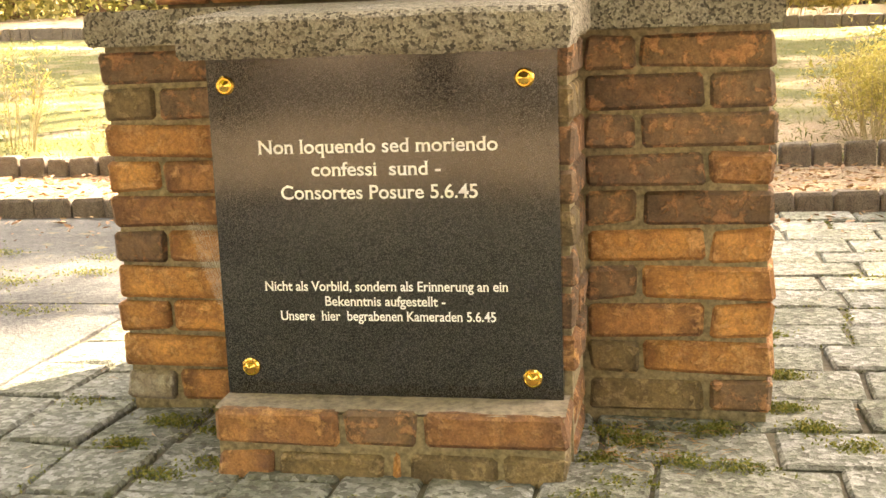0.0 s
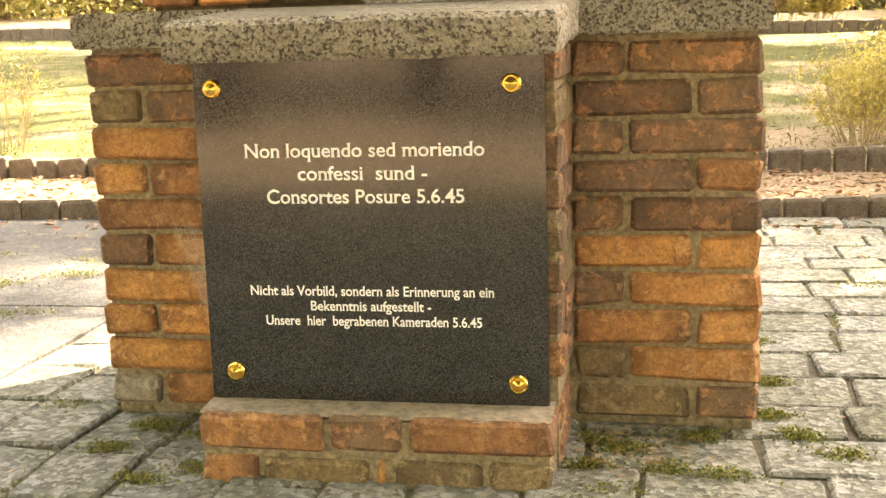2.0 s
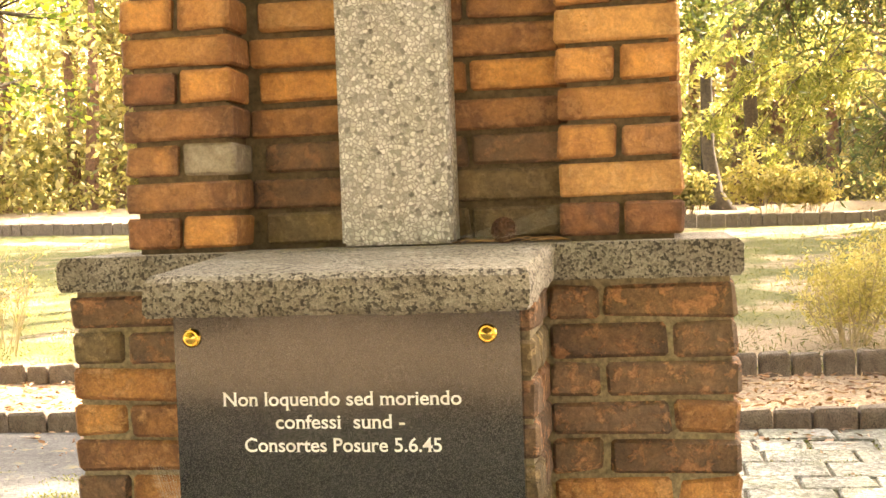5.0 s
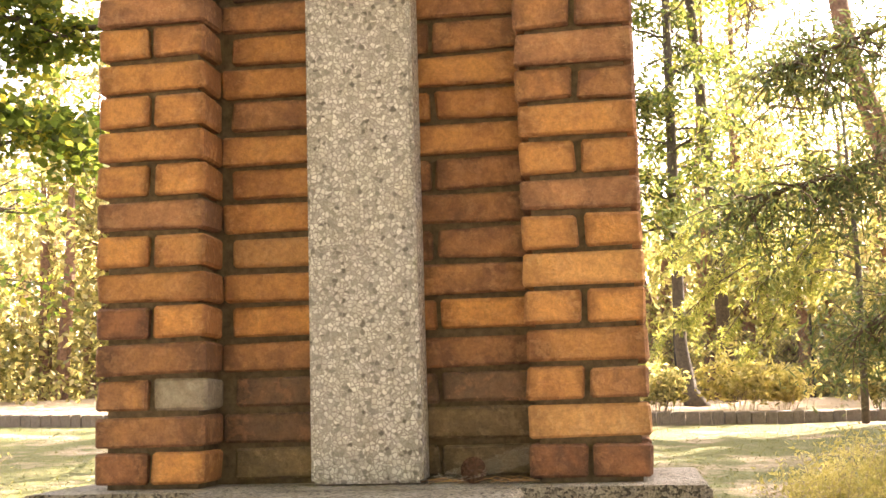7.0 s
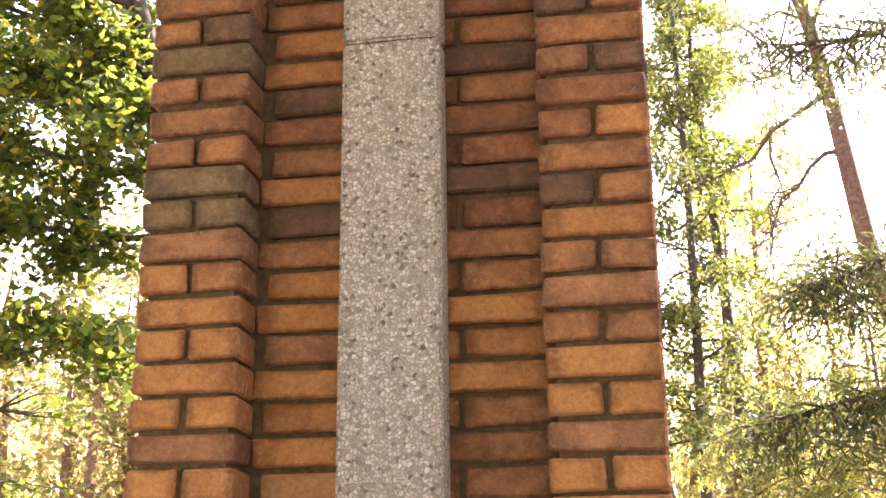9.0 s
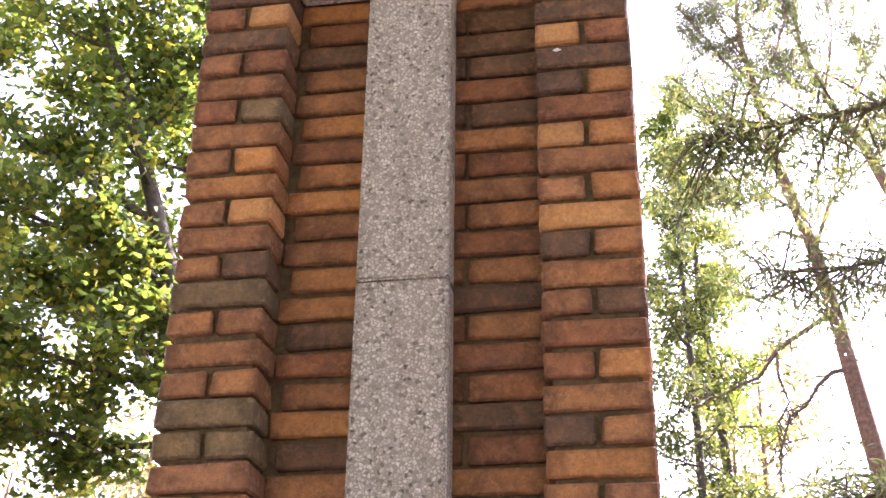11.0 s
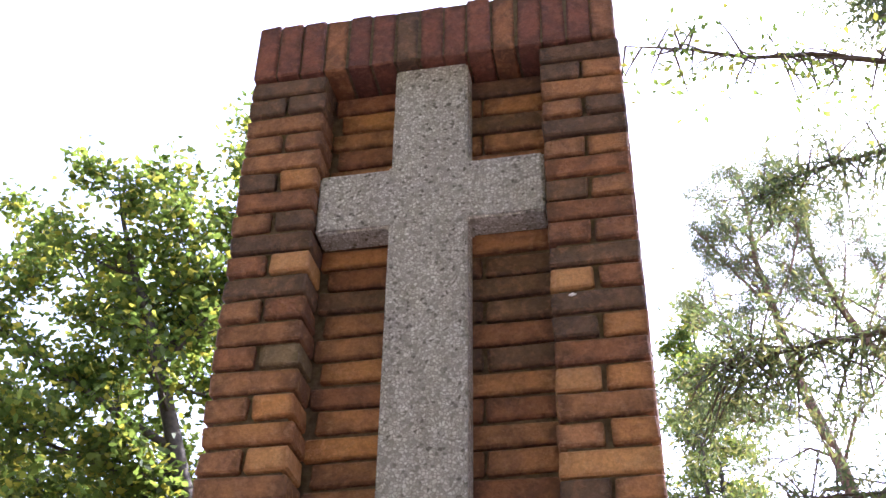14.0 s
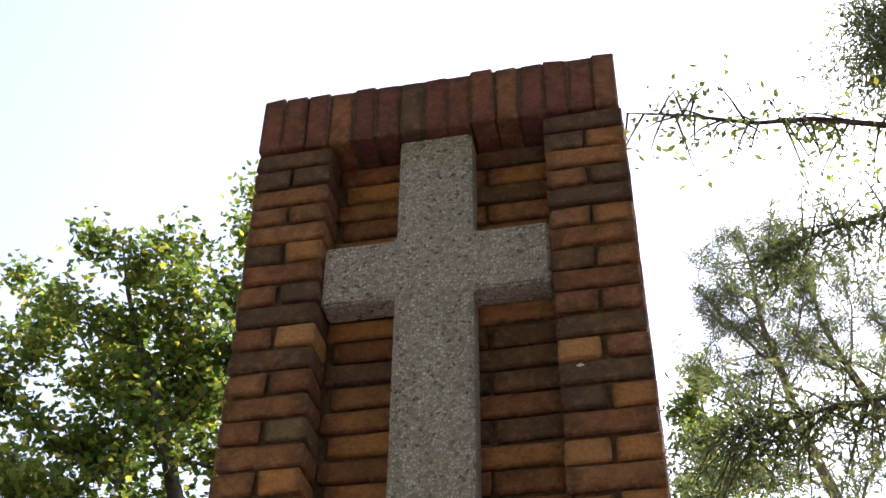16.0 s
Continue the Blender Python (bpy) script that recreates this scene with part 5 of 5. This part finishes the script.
# Added where the pillar hides them, to shade the left lawn.
for i, (x, y, h, r) in enumerate(((-2.6, 14.0, 10.5, 0.15), (-4.2, 18.0, 11.0, 0.16), (-6.6, 21.5, 12.0, 0.17), (-1.8, 20.5, 11.5, 0.16))):
    build_tree("beech_tree", "beech hidden behind the monument, added to shade the lawn", [(x, y, -0.1 + rise(x, y)), (x, y, h * 0.5), (x + 0.1, y, h)], [r, r * 0.7, 0.02], BARK_GREY, LEAF_OAK, 26, 0.3, 2.0, 0.1, 6, 8, 0.2, 0.15, 0.09, 500 + i, "beeches", taper=0.4)
# Added out of view, to shade the right lawn and the ground the plaque mirrors.
for i, (x, y, h, r) in enumerate(((10.4, 20.6, 13.0, 0.17), (12.0, 23.2, 14.0, 0.18), (10.0, 16.0, 12.0, 0.16), (6.4, -1.6, 10.0, 0.16), (8.2, -4.5, 12.0, 0.18), (5.4, -5.2, 11.0, 0.16), (4.6, -9.0, 12.0, 0.18), (1.2, -11.5, 12.0, 0.18))):
    build_tree("beech_tree", "unseen beech added for shade beside the clearing", [(x, y, -0.1 + rise(x, y)), (x, y, h * 0.5), (x + 0.1, y, h)], [r, r * 0.7, 0.02], BARK_GREY, LEAF_OAK, 26, 0.35, 2.1, 0.1, 6, 15, 0.2, 0.19, 0.12, 600 + i, "beeches", taper=0.4)
# Crown set on the sun's line to the right paving; added, outside the view.
build_tree("beech_tree", "unseen beech added to shade the paving", [(7.9, 6.6, 0), (7.8, 6.6, 4.5), (7.3, 6.5, 9.2)], [0.13, 0.1, 0.015], BARK_GREY, LEAF_OAK, 26, 0.68, 1.25, 0.15, 9, 9, 0.14, 0.13, 0.085, 620, "beeches", taper=0.2)
# Two boughs added high out of view, to cast shade bands on the path.
bough("shade_bough", "unseen leafy beech bough added to shade the path", [(9.0, 13.4, 12.4), (7.85, 12.5, 11.7), (6.8, 12.4, 11.6), (5.6, 12.3, 11.5)], 0.04, LEAF_OAK, 120, 22, 0.14, 0.1, 621, 0.1, 0.2, 0.35)
bough("shade_bough", "unseen thin beech bough added for a shade streak", [(8.9, 12.7, 13.4), (7.45, 11.15, 11.6), (6.9, 11.0, 11.5), (6.1, 11.1, 11.4)], 0.03, LEAF_OAK, 60, 16, 0.12, 0.08, 622, 0.05, 0.1, 0.16)
rng_ring = random.Random(77)
for i in range(12):
    a = radians(128 + i * 12.5)           # behind the camera, from one side round to the other
    d = rng_ring.uniform(7.5, 10.5)
    x, y, h = d * math.sin(a) * 1.15, d * math.cos(a) - 1.5, rng_ring.uniform(13, 17)
    build_tree("beech_tree", "tall leafy beech on the shaded side of the clearing", [(x, y, -0.1), (x, y, h * 0.5), (x * 1.02, y * 1.02, h)], [0.22, 0.15, 0.02], BARK_GREY, LEAF_OAK, 40, 0.18, 3.0, 0.15, 6, 9, 0.4, 0.3, 0.2, 300 + i, "beeches", taper=0.45)


def scatter():
    """Fallen leaves, needles and thin grass."""
    pts = []
    for _ in range(8500):
        pts.append((RND.uniform(-6, 5), RND.uniform(2.7, 4.2), GZ - 0.025 + RND.uniform(0, 0.02)))
    for _ in range(420):
        pts.append((RND.uniform(-4, 3), 2.5 - abs(RND.gauss(0, 0.35)), GZ + 0.006))
    for _ in range(160):
        pts.append((RND.uniform(-4, 3), RND.uniform(-1, 2), GZ + 0.005))
    for _ in range(5000):
        pts.append((RND.uniform(-26, 20), RND.uniform(17.2, 24), GZ + 0.75))
    pts = [(x, y, z if y < 10 else GZ + rise(x, y) + RND.uniform(-0.02, 0.03)) for x, y, z in pts]
    c = np.array(pts)
    q = np.concatenate([blades(c[c[:, 1] > 2.2], 0.06, 0.026), blades(c[c[:, 1] <= 2.2], 0.028, 0.012)])
    mid = q.mean(axis=1, keepdims=True)
    q[:, :, 2] = mid[:, :, 2] + (q[:, :, 2] - mid[:, :, 2]) * 0.3
    tagged(quad_mesh("leaf_litter", q, LITTER), "dry brown leaves and needles on the ground", "leaf litter", kind="stuff")
    n = 42000
    y = 4.4 + GEN.random(n) ** 1.8 * 12.5
    x = (GEN.random(n) - 0.5) * (9 + 1.9 * y)
    z = np.array([GZ - 0.015 + rise(a, b) for a, b in zip(x, y)])
    tagged(quad_mesh("grass", blades(np.stack([x, y, z], axis=1), 0.05, 0.007, up=1.0), GRASS), "thin yellow-green grass and moss on the lawn", "grass", kind="stuff")


scatter()


def cobweb(corner, ends_a, ends_b, name_label, thread):
    """A torn sheet web: threads between two edges, with cross threads."""
    web = thing("cobweb", *corner, name_label, "cobweb")
    rng = random.Random(14)
    o = Vector(corner)
    paths = []
    a0, a1 = Vector(ends_a[0]) - o, Vector(ends_a[1]) - o
    b0, b1 = Vector(ends_b[0]) - o, Vector(ends_b[1]) - o
    for i in range(34):
        t = i / 33
        p, q = a0.lerp(a1, min(1, t + rng.uniform(-0.03, 0.03))), b0.lerp(b1, t)
        paths.append(([p, p.lerp(q, 0.5) + Vector((0, -0.002, -0.004)), q], (thread,) * 3))
    for i in range(4):
        k = (i + rng.random()) / 4
        paths.append(([a0.lerp(b0, k), a0.lerp(a1, 0.5).lerp(b0.lerp(b1, 0.5), k), a1.lerp(b1, k)], (thread,) * 3))
    v, f = tubes(paths, 3)
    tagged(link_mesh("threads", v, f, SILK, web), kind="stuff")


cobweb((-0.43, -0.08, 0.40), ((-0.52, -0.076, 0.445), (-0.44, -0.076, 0.43)), ((-0.346, -0.30, 0.26), (-0.346, -0.27, 0.36)), "torn grey cobweb between the plaque and the brickwork", 0.00018)
cobweb((0.25, 0.05, 0.90), ((0.13, 0.03, 0.892), (0.20, 0.02, 0.884)), ((0.335, 0.10, 0.955), (0.335, 0.03, 0.915)), "thin grey cobweb in the corner of the brick recess", 0.00006)


def build_dropping():
    """A small white splash on a brick face, with a run below it."""
    bm = bmesh.new()
    rim = [bm.verts.new((0.011 * math.cos(a * math.tau / 14) * (1 + 0.35 * math.sin(a * 2.7)), 0, 0.005 * math.sin(a * math.tau / 14) * (1 + 0.4 * math.cos(a * 1.9)))) for a in range(14)]
    top = [bm.verts.new((v.co.x * 0.6, -0.0012, v.co.z * 0.6)) for v in rim]
    for i in range(14):
        j = (i + 1) % 14
        bm.faces.new((rim[i], rim[j], top[j], top[i]))
    bm.faces.new(top)
    me = bpy.data.meshes.new("bird_dropping")
    bm.to_mesh(me)
    bm.free()
    me.materials.append(WHITE)
    ob = new("bird_dropping", me)
    ob.location = (0.396, -0.003, 3.018)
    tagged(ob, "small white bird dropping on the brick face", "dropping")


build_dropping()


def build_twigs():
    """Short dry twigs beside the cone on the slab."""
    rng = random.Random(19)
    for x, y, a, ln in ((0.17, 0.055, 0.3, 0.09), (0.27, 0.04, -0.35, 0.11), (0.31, 0.07, 0.9, 0.07), (0.145, 0.02, 1.2, 0.05)):
        d = Vector((math.cos(a), math.sin(a), 0)) * ln / 2
        pts = [-d, Vector((rng.uniform(-0.004, 0.004), rng.uniform(-0.004, 0.004), 0.004)), d]
        v, f = tubes([(pts, (0.0022, 0.0018, 0.001))], 5)
        ob = tagged(link_mesh("twig", v, f, TWIG), "short dry brown twig on the granite slab", "twig", "twigs on the slab")
        ob.location = (x, y, S + 0.001)


build_twigs()
